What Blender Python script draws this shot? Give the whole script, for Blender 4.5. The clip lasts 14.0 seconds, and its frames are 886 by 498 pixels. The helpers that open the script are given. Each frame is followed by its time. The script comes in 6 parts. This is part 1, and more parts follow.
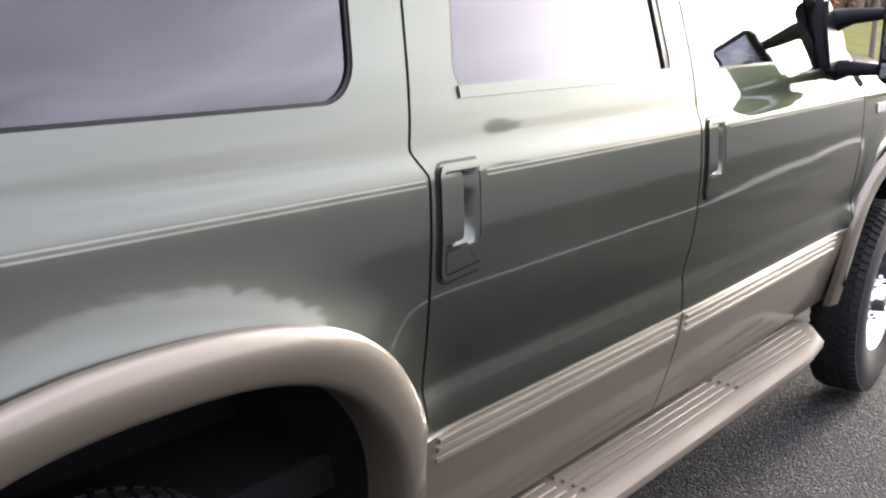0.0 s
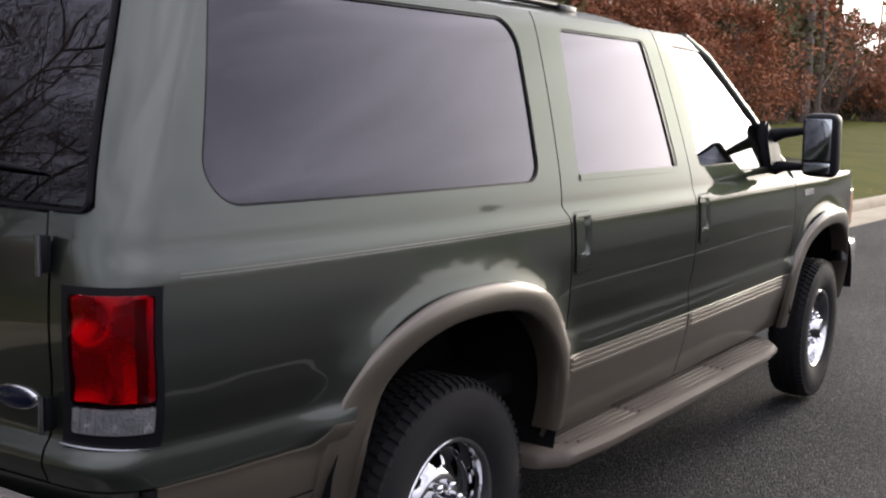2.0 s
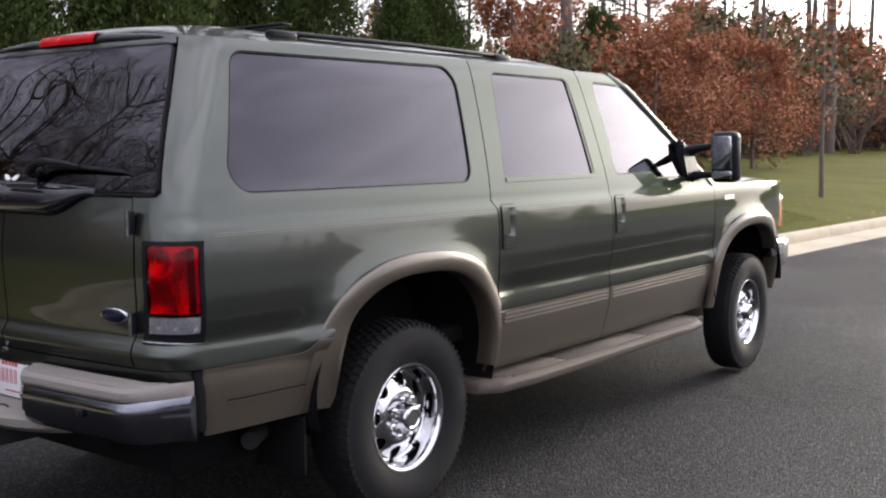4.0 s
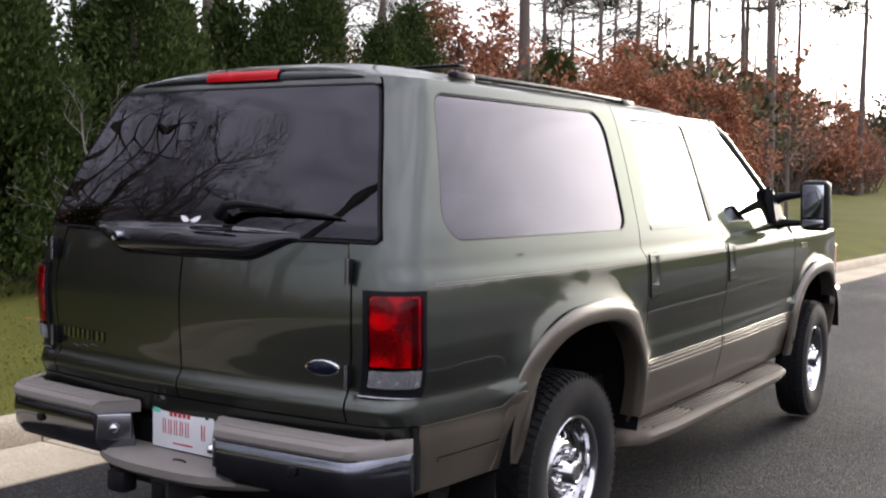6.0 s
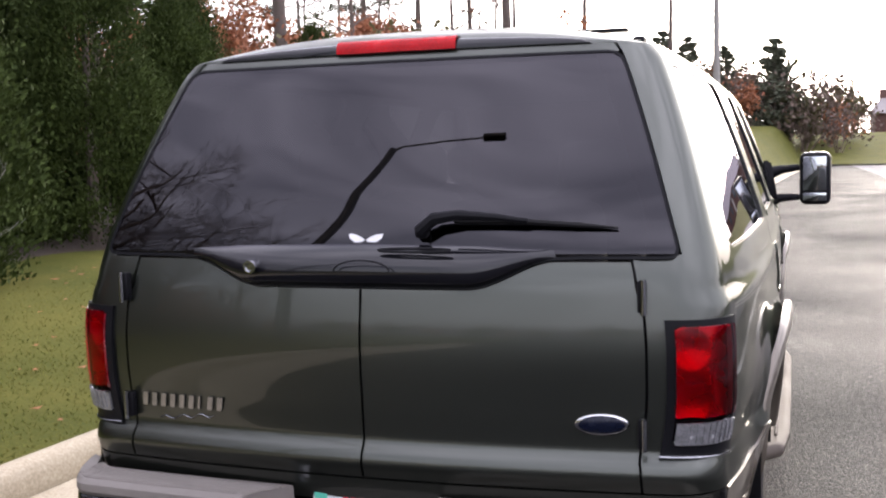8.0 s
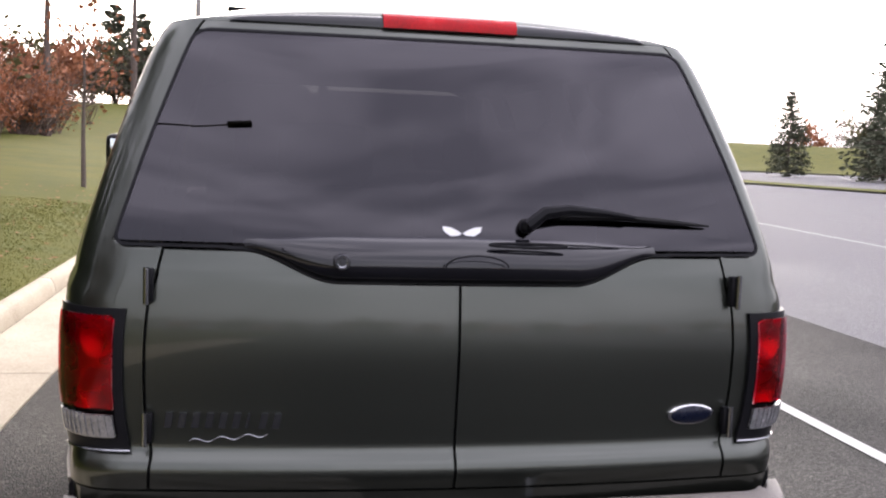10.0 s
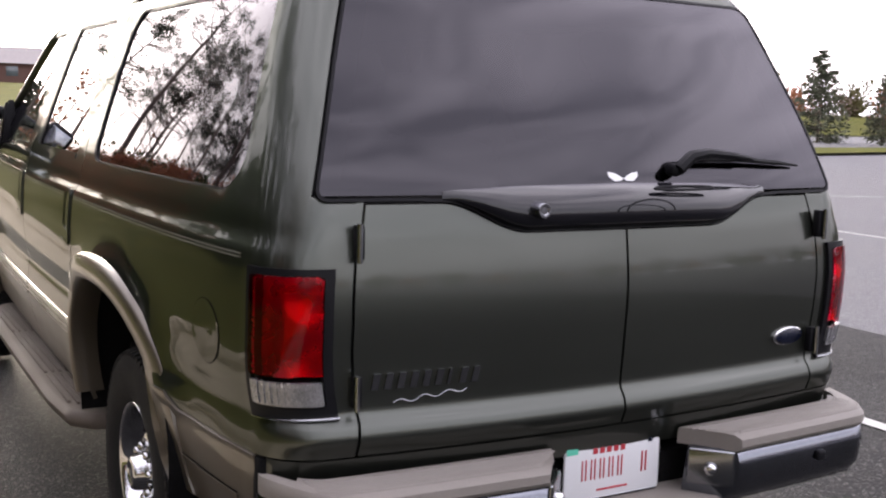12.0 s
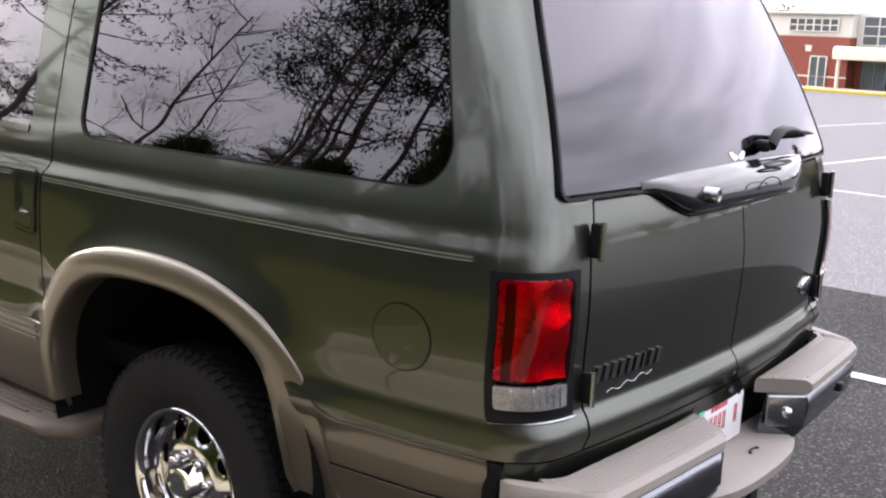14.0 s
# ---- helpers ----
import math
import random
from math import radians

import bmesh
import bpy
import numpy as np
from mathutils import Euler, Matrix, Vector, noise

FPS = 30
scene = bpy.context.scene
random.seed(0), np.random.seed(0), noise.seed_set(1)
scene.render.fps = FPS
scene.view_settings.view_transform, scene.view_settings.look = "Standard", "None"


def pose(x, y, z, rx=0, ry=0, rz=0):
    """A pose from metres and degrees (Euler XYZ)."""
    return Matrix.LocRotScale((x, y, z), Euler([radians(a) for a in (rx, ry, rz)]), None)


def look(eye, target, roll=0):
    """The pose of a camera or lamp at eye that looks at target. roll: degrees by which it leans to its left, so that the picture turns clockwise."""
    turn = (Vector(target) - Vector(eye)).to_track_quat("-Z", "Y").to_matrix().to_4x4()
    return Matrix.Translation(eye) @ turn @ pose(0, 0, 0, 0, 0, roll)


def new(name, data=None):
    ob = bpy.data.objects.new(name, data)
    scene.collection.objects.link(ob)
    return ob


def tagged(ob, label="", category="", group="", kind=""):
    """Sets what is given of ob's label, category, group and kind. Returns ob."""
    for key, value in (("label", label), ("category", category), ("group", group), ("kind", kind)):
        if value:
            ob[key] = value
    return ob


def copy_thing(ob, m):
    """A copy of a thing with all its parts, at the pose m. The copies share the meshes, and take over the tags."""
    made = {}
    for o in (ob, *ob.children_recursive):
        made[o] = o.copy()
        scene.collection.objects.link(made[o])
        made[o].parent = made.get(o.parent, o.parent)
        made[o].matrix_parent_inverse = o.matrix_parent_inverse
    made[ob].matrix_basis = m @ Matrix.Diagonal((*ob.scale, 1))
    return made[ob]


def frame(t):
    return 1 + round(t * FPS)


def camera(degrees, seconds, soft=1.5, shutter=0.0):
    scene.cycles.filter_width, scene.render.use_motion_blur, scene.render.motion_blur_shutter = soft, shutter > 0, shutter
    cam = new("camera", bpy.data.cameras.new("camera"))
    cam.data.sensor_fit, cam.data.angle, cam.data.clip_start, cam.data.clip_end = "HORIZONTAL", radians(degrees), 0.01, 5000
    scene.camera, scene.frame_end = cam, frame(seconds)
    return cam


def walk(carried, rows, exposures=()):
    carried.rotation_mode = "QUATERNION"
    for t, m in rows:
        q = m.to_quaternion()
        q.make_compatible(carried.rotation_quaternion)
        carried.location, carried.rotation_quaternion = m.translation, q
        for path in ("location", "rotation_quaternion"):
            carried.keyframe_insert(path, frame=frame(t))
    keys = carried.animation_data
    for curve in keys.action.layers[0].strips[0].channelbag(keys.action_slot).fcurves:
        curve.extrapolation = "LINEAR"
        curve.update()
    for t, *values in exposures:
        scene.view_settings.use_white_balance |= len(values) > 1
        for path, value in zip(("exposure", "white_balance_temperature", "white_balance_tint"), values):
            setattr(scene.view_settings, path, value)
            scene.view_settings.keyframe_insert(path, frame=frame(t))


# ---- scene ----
cam = camera(44.8, 14.0, 2.2)
PATH = [
    (0, (2.02, -0.784, 1.523), (0.851, 0.765, 1.041), 2.5),
    (0.5, (2.174, -1.253, 1.585), (1.079, 0.391, 1.274), 3.0),
    (1, (2.26, -1.683, 1.591), (1.167, -0.03, 1.316), 2.8),
    (1.5, (2.413, -2.202, 1.588), (1.368, -0.528, 1.258), -0.5),
    (2, (2.614, -2.46, 1.59), (1.471, -0.843, 1.312), 1.7),
    (2.5, (3.048, -2.679, 1.638), (1.892, -1.067, 1.382), 2.3),
    (2.7, (3.217, -2.836, 1.598), (2.072, -1.211, 1.375), 1.4),
    (4.8, (3.695, -3.528, 1.505), (2.431, -1.995, 1.282), 0.1),
    (5, (3.559, -3.614, 1.546), (2.279, -2.097, 1.306), 0.4),
    (5.5, (3.217, -3.719, 1.523), (1.982, -2.154, 1.364), 0.0),
    (6, (2.802, -3.791, 1.549), (1.699, -2.127, 1.417), 1.0),
    (6.5, (2.382, -3.868, 1.583), (1.35, -2.165, 1.404), -0.2),
    (7, (1.95, -3.775, 1.568), (0.998, -2.021, 1.431), -0.9),
    (7.5, (1.511, -3.714, 1.569), (0.713, -1.889, 1.393), -0.5),
    (8, (1.072, -3.729, 1.602), (0.442, -1.839, 1.427), -1.3),
    (8.5, (0.655, -3.682, 1.584), (0.172, -1.745, 1.455), -1.9),
    (8.7, (0.531, -3.665, 1.568), (0.143, -1.709, 1.408), -0.1),
    (10.8, (-1.091, -3.689, 1.629), (-0.448, -1.806, 1.424), 1.9),
    (11, (-1.178, -3.666, 1.607), (-0.529, -1.783, 1.425), 2.6),
    (11.5, (-1.391, -3.495, 1.594), (-0.628, -1.659, 1.385), 1.6),
    (12, (-1.712, -3.266, 1.55), (-0.722, -1.548, 1.289), 1.6),
    (12.5, (-1.999, -3.068, 1.521), (-0.827, -1.46, 1.318), 0.2),
    (13, (-2.232, -2.776, 1.619), (-0.913, -1.29, 1.386), 1.6),
    (13.5, (-2.447, -2.579, 1.684), (-1.077, -1.164, 1.336), 4.0),
    (14, (-2.722, -2.312, 1.688), (-1.175, -1.109, 1.288), 2.4),
]
walk(cam, [(t, look(eye, aim, roll)) for t, eye, aim, roll in PATH],
     exposures=[(0, 1.95, 6500, 10), (0.5, 1.06, 6500, 10), (1, 0.68, 6500, 10), (1.5, 0.50, 6500, 10), (2.5, 0.55, 6500, 10), (5, 1.02, 6500, 10), (6.5, 0.72, 6500, 10), (7.5, 1.0, 6500, 12), (8.5, 1.25, 6500, 13), (11, 1.12, 6800, 12), (12.5, 1.28, 6850, 12), (13.5, 1.62, 6850, 9), (14, 1.90, 6850, 8)])

# ---------------------------------------------------------------- sky and sun
SUN_UP, SUN_WAY = radians(14), radians(6)   # low over the road ahead, a little to the right

world = bpy.data.worlds.new("evening_sky")
scene.world = world
world.use_nodes = True
nt = world.node_tree
nt.nodes.clear()


def wnode(kind, **values):
    n = nt.nodes.new(kind)
    for k, v in values.items():
        n.inputs[k].default_value = v
    return n


out = nt.nodes.new("ShaderNodeOutputWorld")
bg = nt.nodes.new("ShaderNodeBackground")
bg.inputs["Strength"].default_value = 0.15
sky = nt.nodes.new("ShaderNodeTexSky")
sky.sky_type, sky.sun_disc = "NISHITA", False
sky.sun_elevation, sky.sun_rotation = SUN_UP, SUN_WAY
sky.air_density, sky.dust_density, sky.ozone_density = 1.0, 4.0, 1.5
# a nearly closed layer of cloud in long soft streaks, through which the low sun still brightens its own quarter
tc = nt.nodes.new("ShaderNodeTexCoord")
mp = nt.nodes.new("ShaderNodeMapping")
mp.inputs["Scale"].default_value = (1.5, 0.9, 4.0)
mp.inputs["Rotation"].default_value = (0.15, 0.2, 0.6)
cl = wnode("ShaderNodeTexNoise", Scale=2.0, Detail=4.0, Roughness=0.46, Distortion=0.6)
ramp = nt.nodes.new("ShaderNodeMapRange")
for k, v in zip(("From Min", "From Max", "To Min", "To Max"), (0.37, 0.64, 0.0, 1.0)):
    ramp.inputs[k].default_value = v
deck = nt.nodes.new("ShaderNodeMix")
deck.data_type = "RGBA"
deck.inputs[6].default_value, deck.inputs[7].default_value = (4.1, 4.0, 4.95, 1), (8.7, 8.45, 9.9, 1)
bw = nt.nodes.new("ShaderNodeRGBToBW")
veil = nt.nodes.new("ShaderNodeMix")       # thin cloud takes most of the colour out of the glow
veil.data_type = "RGBA"
veil.inputs[0].default_value = 0.68
both = nt.nodes.new("ShaderNodeMix")
both.data_type, both.blend_type = "RGBA", "ADD"
both.inputs[0].default_value = 0.85
L = nt.links.new
L(tc.outputs["Generated"], mp.inputs[0])
L(mp.outputs[0], cl.inputs["Vector"])
L(cl.outputs["Fac"], ramp.inputs["Value"])
L(ramp.outputs[0], deck.inputs[0])
# an overcast sky is brightest overhead
sxyz = nt.nodes.new("ShaderNodeSeparateXYZ")
lift = nt.nodes.new("ShaderNodeMath")
lift.operation, lift.inputs[1].default_value = "ADD", 0.42
lift.use_clamp = False
high = nt.nodes.new("ShaderNodeMath")
high.operation, high.inputs[1].default_value = "MAXIMUM", 0.45
dome = nt.nodes.new("ShaderNodeVectorMath")
dome.operation = "SCALE"
L(tc.outputs["Generated"], sxyz.inputs[0])
L(sxyz.outputs[2], lift.inputs[0])
L(lift.outputs[0], high.inputs[0])
# the cloud thins evenly from the wooded side to the open side
thin = nt.nodes.new("ShaderNodeMath")
thin.operation, thin.inputs[1].default_value = "MULTIPLY_ADD", 0.34
L(sxyz.outputs[0], thin.inputs[0])
L(high.outputs[0], thin.inputs[2])
L(deck.outputs[2], dome.inputs[0])
L(thin.outputs[0], dome.inputs["Scale"])
L(dome.outputs[0], both.inputs[6])
L(sky.outputs[0], bw.inputs[0])
L(sky.outputs[0], veil.inputs[6])
L(bw.outputs[0], veil.inputs[7])
L(veil.outputs[2], both.inputs[7])
L(both.outputs[2], bg.inputs["Color"])
L(bg.outputs[0], out.inputs[0])

sun = new("sun", bpy.data.lights.new("sun", "SUN"))
sun.data.energy, sun.data.angle, sun.data.color = 1.5, radians(18), (1.0, 0.9, 0.76)
sun.matrix_world = look((math.sin(SUN_WAY) * math.cos(SUN_UP) * 50, math.cos(SUN_WAY) * math.cos(SUN_UP) * 50, math.sin(SUN_UP) * 50), (0, 0, 0))

# ---------------------------------------------------------------- materials
def material(name, color, rough=0.5, metal=0.0, spec=0.5, coat=0.0, scale=8.0, vary=0.12, fine=120.0, bump=0.0,
             bump_scale=80.0, rough_vary=0.08, hue=None, coord="Object", island=0.0):
    """Base colour varied at two scales (broad stains, fine grain), roughness varied, optional fine relief."""
    m = bpy.data.materials.new(name)
    m.use_nodes = True
    t = m.node_tree
    b = t.nodes["Principled BSDF"]
    b.inputs["Metallic"].default_value = metal
    b.inputs["Specular IOR Level"].default_value = spec
    b.inputs["Coat Weight"].default_value = coat
    b.inputs["Coat Roughness"].default_value = 0.03
    tx = t.nodes.new("ShaderNodeTexCoord")
    n1 = t.nodes.new("ShaderNodeTexNoise")
    n1.inputs["Scale"].default_value, n1.inputs["Detail"].default_value = scale, 5
    n2 = t.nodes.new("ShaderNodeTexNoise")
    n2.inputs["Scale"].default_value, n2.inputs["Detail"].default_value = fine, 3
    for n in (n1, n2):
        t.links.new(tx.outputs[coord], n.inputs["Vector"])
    add = t.nodes.new("ShaderNodeMath")
    add.operation = "ADD"
    t.links.new(n1.outputs["Fac"], add.inputs[0])
    t.links.new(n2.outputs["Fac"], add.inputs[1])
    fac = add.outputs[0]
    if island:
        geo = t.nodes.new("ShaderNodeNewGeometry")
        ma = t.nodes.new("ShaderNodeMath")
        ma.operation, ma.inputs[1].default_value = "MULTIPLY_ADD", island
        t.links.new(geo.outputs["Random Per Island"], ma.inputs[0])
        t.links.new(fac, ma.inputs[2])
        fac = ma.outputs[0]
    ramp = t.nodes.new("ShaderNodeMapRange")
    for k, v in zip(("From Min", "From Max", "To Min", "To Max"), (0.6, 1.4 + island, 0.0, 1.0)):
        ramp.inputs[k].default_value = v
    t.links.new(fac, ramp.inputs["Value"])
    mix = t.nodes.new("ShaderNodeMix")
    mix.data_type = "RGBA"
    dark = [c * (1 - vary) for c in color]
    light = hue or [min(1, c * (1 + vary)) for c in color]
    mix.inputs[6].default_value, mix.inputs[7].default_value = (*dark, 1), (*light, 1)
    t.links.new(ramp.outputs[0], mix.inputs[0])
    t.links.new(mix.outputs[2], b.inputs["Base Color"])
    rr = t.nodes.new("ShaderNodeMapRange")
    for k, v in zip(("From Min", "From Max", "To Min", "To Max"), (0.3, 0.7, max(0, rough - rough_vary), min(1, rough + rough_vary))):
        rr.inputs[k].default_value = v
    t.links.new(n1.outputs["Fac"], rr.inputs["Value"])
    t.links.new(rr.outputs[0], b.inputs["Roughness"])
    if bump:
        n3 = t.nodes.new("ShaderNodeTexNoise")
        n3.inputs["Scale"].default_value, n3.inputs["Detail"].default_value = bump_scale, 4
        t.links.new(tx.outputs[coord], n3.inputs["Vector"])
        bp = t.nodes.new("ShaderNodeBump")
        bp.inputs["Strength"].default_value, bp.inputs["Distance"].default_value = bump, 0.01
        t.links.new(n3.outputs["Fac"], bp.inputs["Height"])
        t.links.new(bp.outputs[0], b.inputs["Normal"])
    return m


def glass_material(name, tint, ior=1.5, rough=0.0, bump=0.008):
    """A tinted pane: what passes through is tinted, what mirrors is tinted faintly violet."""
    m = bpy.data.materials.new(name)
    m.use_nodes = True
    t = m.node_tree
    t.nodes.remove(t.nodes["Principled BSDF"])
    o = t.nodes["Material Output"]
    tr = t.nodes.new("ShaderNodeBsdfTransparent")
    tr.inputs[0].default_value = (*tint, 1)
    gl = t.nodes.new("ShaderNodeBsdfGlossy")
    gl.inputs["Roughness"].default_value = rough
    # the violet tone of the mirrored sky is put into the gloss colour
    gl.inputs[0].default_value = (0.95, 0.92, 1.0, 1)
    fr = t.nodes.new("ShaderNodeFresnel")
    fr.inputs["IOR"].default_value = ior
    tx = t.nodes.new("ShaderNodeTexCoord")
    nz = t.nodes.new("ShaderNodeTexNoise")
    nz.inputs["Scale"].default_value, nz.inputs["Detail"].default_value = 2.2, 1
    bp = t.nodes.new("ShaderNodeBump")
    bp.inputs["Strength"].default_value, bp.inputs["Distance"].default_value = bump, 0.02
    t.links.new(tx.outputs["Object"], nz.inputs["Vector"])
    t.links.new(nz.outputs["Fac"], bp.inputs["Height"])
    t.links.new(bp.outputs[0], gl.inputs["Normal"])
    mx = t.nodes.new("ShaderNodeMixShader")
    t.links.new(fr.outputs[0], mx.inputs[0])
    t.links.new(tr.outputs[0], mx.inputs[1])
    t.links.new(gl.outputs[0], mx.inputs[2])
    t.links.new(mx.outputs[0], o.inputs[0])
    return m


PAINT = material("green_metallic_paint", (0.058, 0.063, 0.054), rough=0.34, metal=0.95, coat=0.62, scale=1.3, vary=0.05, fine=900, rough_vary=0.02)
pp_ = PAINT.node_tree.nodes["Principled BSDF"]
pp_.inputs["Coat IOR"].default_value, pp_.inputs["Coat Roughness"].default_value = 1.5, 0.035
pp_.inputs["Specular Tint"].default_value = (0.30, 0.31, 0.29, 1)   # flakes under lacquer stay dark at a grazing view
BEIGE = material("beige_paint", (0.0915, 0.0765, 0.0575), rough=0.4, metal=0.6, coat=0.55, scale=2.0, vary=0.07, fine=700, rough_vary=0.05)
BOARD = material("worn_beige_board", (0.075, 0.062, 0.050), rough=0.72, spec=0.2, scale=2.5, vary=0.18, fine=400, rough_vary=0.1)
PAD = material("grey_beige_step_pad", (0.160, 0.144, 0.128), rough=0.6, scale=3.0, vary=0.14, fine=260, bump=0.25, bump_scale=420)
BLACK = material("black_trim", (0.00744, 0.00744, 0.00868), rough=0.35, scale=6, vary=0.25, fine=300, spec=0.08)
GLOSS = material("gloss_black_plastic", (0.0062, 0.0062, 0.00806), rough=0.09, scale=4, vary=0.2, fine=300, rough_vary=0.03, coat=0.1, spec=0.35)
UNDER = material("underbody_black", (0.0045, 0.0044, 0.0047), rough=0.85, scale=5, vary=0.4, fine=90, bump=0.2, spec=0.08)
RUBBER = material("tyre_rubber", (0.0080, 0.0078, 0.0083), rough=0.72, scale=7, vary=0.3, fine=160, bump=0.15, bump_scale=220, spec=0.15)
CHROME = material("chrome", (0.527, 0.527, 0.5355), rough=0.07, metal=1.0, scale=9, vary=0.05, fine=120, rough_vary=0.04)
CHROME_DULL = material("dull_chrome", (0.231, 0.2365, 0.2475), rough=0.2, metal=1.0, scale=7, vary=0.12, fine=160, rough_vary=0.08)
BUMPER = material("dark_bumper_chrome", (0.15, 0.158, 0.178), rough=0.13, metal=1.0, scale=7, vary=0.12, fine=160, rough_vary=0.08)
RED = material("red_lens", (0.34, 0.00156, 0.0052), rough=0.25, scale=14, vary=0.45, fine=220, rough_vary=0.04, coat=0.12, spec=0.12)
BOWL = material("lamp_reflector", (0.85, 0.80, 0.80), rough=0.28, scale=18, vary=0.1, fine=260, metal=0.75, bump=0.15, bump_scale=260)
CLEAR = material("clear_lens", (0.26, 0.26, 0.27), rough=0.22, scale=30, vary=0.45, fine=200, coat=0.8, metal=0.6, bump=0.35, bump_scale=160)
PLATE = material("plate_white", (0.5184, 0.5256, 0.54), rough=0.35, scale=6, vary=0.05, fine=300)
PLATE_RED = material("plate_red", (0.32, 0.02, 0.03), rough=0.4, scale=20, vary=0.1)
PLATE_GREEN = material("plate_sticker_green", (0.08, 0.42, 0.30), rough=0.4, scale=20, vary=0.1)
WHITE = material("white_decal", (0.64, 0.64, 0.64), rough=0.5, scale=20, vary=0.06)
BLUE = material("blue_enamel", (0.004, 0.006, 0.016), rough=0.25, scale=20, vary=0.2, coat=0.05, spec=0.25)
RIB = material("satin_beige_rib", (0.17, 0.15, 0.122), rough=0.38, metal=0.6, scale=6, vary=0.1, fine=300)
STRIPE = material("pale_pinstripe", (0.10, 0.10, 0.082), rough=0.4, scale=10, vary=0.08)
# rust taken nearly to black: shade under the body is in this colour
RUST = material("shade_darkened_rust", (0.0075, 0.0055, 0.0048), rough=0.8, scale=14, vary=0.5, fine=90, bump=0.3)
SEAT = material("dark_grey_upholstery", (0.0341, 0.031, 0.02976), rough=0.85, scale=8, vary=0.2, fine=300, bump=0.2)
LINER = material("grey_headliner", (0.0744, 0.0713, 0.0682), rough=0.9, scale=6, vary=0.1, fine=300)
MARKER = material("lamp_side_marker", (0.10, 0.09, 0.09), rough=0.4, scale=30, vary=0.2, fine=200)
LENS = glass_material("red_lamp_lens", (0.55, 0.0008, 0.026), 1.25, bump=0.004)
TINT = glass_material("privacy_glass", (0.02, 0.02, 0.024), 1.58, bump=0.003)
TINT_REAR = glass_material("rear_privacy_glass", (0.018, 0.018, 0.022), 1.48, bump=0.001)
CLEAR_GLASS = glass_material("door_glass", (0.20, 0.22, 0.21), 1.62)
MIRROR = material("mirror_glass", (0.5, 0.53, 0.53), rough=0.02, metal=1.0, scale=4, vary=0.02, rough_vary=0.01)

ASPHALT = material("asphalt", (0.0080, 0.0081, 0.0094), rough=0.78, scale=0.35, vary=0.25, fine=160, rough_vary=0.14, hue=(0.0135, 0.0131, 0.0140), spec=0.14)
# stones of the asphalt: small cells, some of them pale, standing a little proud
at_ = ASPHALT.node_tree
co_ = next(n_ for n_ in at_.nodes if n_.type == "TEX_COORD")
vo = at_.nodes.new("ShaderNodeTexVoronoi")
vo.inputs["Scale"].default_value = 110
sep = at_.nodes.new("ShaderNodeSeparateColor")
pick = at_.nodes.new("ShaderNodeMapRange")
for k_, v_ in zip(("From Min", "From Max", "To Min", "To Max"), (0.80, 0.96, 0.0, 0.9)):
    pick.inputs[k_].default_value = v_
pale = at_.nodes.new("ShaderNodeMix")
pale.data_type = "RGBA"
pale.inputs[7].default_value = (0.070, 0.068, 0.067, 1)
pb_ = at_.nodes["Principled BSDF"]
at_.links.new(co_.outputs["Object"], vo.inputs["Vector"])
at_.links.new(vo.outputs["Color"], sep.inputs[0])
at_.links.new(sep.outputs[0], pick.inputs["Value"])
at_.links.new(pick.outputs[0], pale.inputs[0])
at_.links.new(pb_.inputs["Base Color"].links[0].from_socket, pale.inputs[6])
at_.links.new(pale.outputs[2], pb_.inputs["Base Color"])
bp_ = at_.nodes.new("ShaderNodeBump")
bp_.invert = True
bp_.inputs["Strength"].default_value, bp_.inputs["Distance"].default_value = 0.9, 0.008
at_.links.new(vo.outputs["Distance"], bp_.inputs["Height"])
at_.links.new(bp_.outputs[0], pb_.inputs["Normal"])
# the older, paler surface of the car park
LOT = ASPHALT.copy()
LOT.name = "faded_asphalt"
for n_ in LOT.node_tree.nodes:
    if n_.type == "MIX":
        for k_ in (6, 7):
            n_.inputs[k_].default_value = [min(0.24, c_ * 9.0) for c_ in n_.inputs[k_].default_value[:3]] + [1]
CONCRETE = material("kerb_concrete", (0.33, 0.275, 0.19), rough=0.9, scale=1.1, vary=0.30, fine=70, bump=0.35, bump_scale=140, spec=0.12, hue=(0.50, 0.445, 0.34))
LAWN = material("lawn_soil", (0.058, 0.076, 0.017), rough=0.95, scale=0.9, vary=0.35, fine=40, bump=0.6, bump_scale=40, hue=(0.108, 0.100, 0.026), spec=0.03)
BLADES = material("grass_blades", (0.090, 0.124, 0.024), rough=0.8, scale=0.8, vary=0.35, fine=12, hue=(0.180, 0.165, 0.050), island=0.7, spec=0.02)
MULCH = material("leaf_litter", (0.0341, 0.02232, 0.01488), rough=0.95, scale=3, vary=0.4, fine=50, bump=0.8, bump_scale=50)
LINE = material("worn_line_paint", (0.30, 0.30, 0.29), rough=0.7, scale=2.5, vary=0.3, fine=90, bump=0.3, bump_scale=200)
YELLOW = material("yellow_kerb_paint", (0.3844, 0.2852, 0.0372), rough=0.7, scale=2, vary=0.15)
CYPRESS = material("cypress_foliage", (0.020, 0.036, 0.0105), rough=0.8, scale=1.2, vary=0.5, fine=4, hue=(0.062, 0.084, 0.022), island=0.3, spec=0.06)
# needles paled and greyed: the haze over the far trees is in the colour
FIR = material("hazed_fir_needles", (0.058, 0.072, 0.052), rough=0.9, scale=1.2, vary=0.35, fine=9, hue=(0.125, 0.130, 0.088), island=0.6, spec=0.05)
PINE = material("pine_needles", (0.0175, 0.0252, 0.0118), rough=0.85, scale=1.5, vary=0.4, fine=9, hue=(0.034, 0.041, 0.0195), island=0.6, spec=0.12)
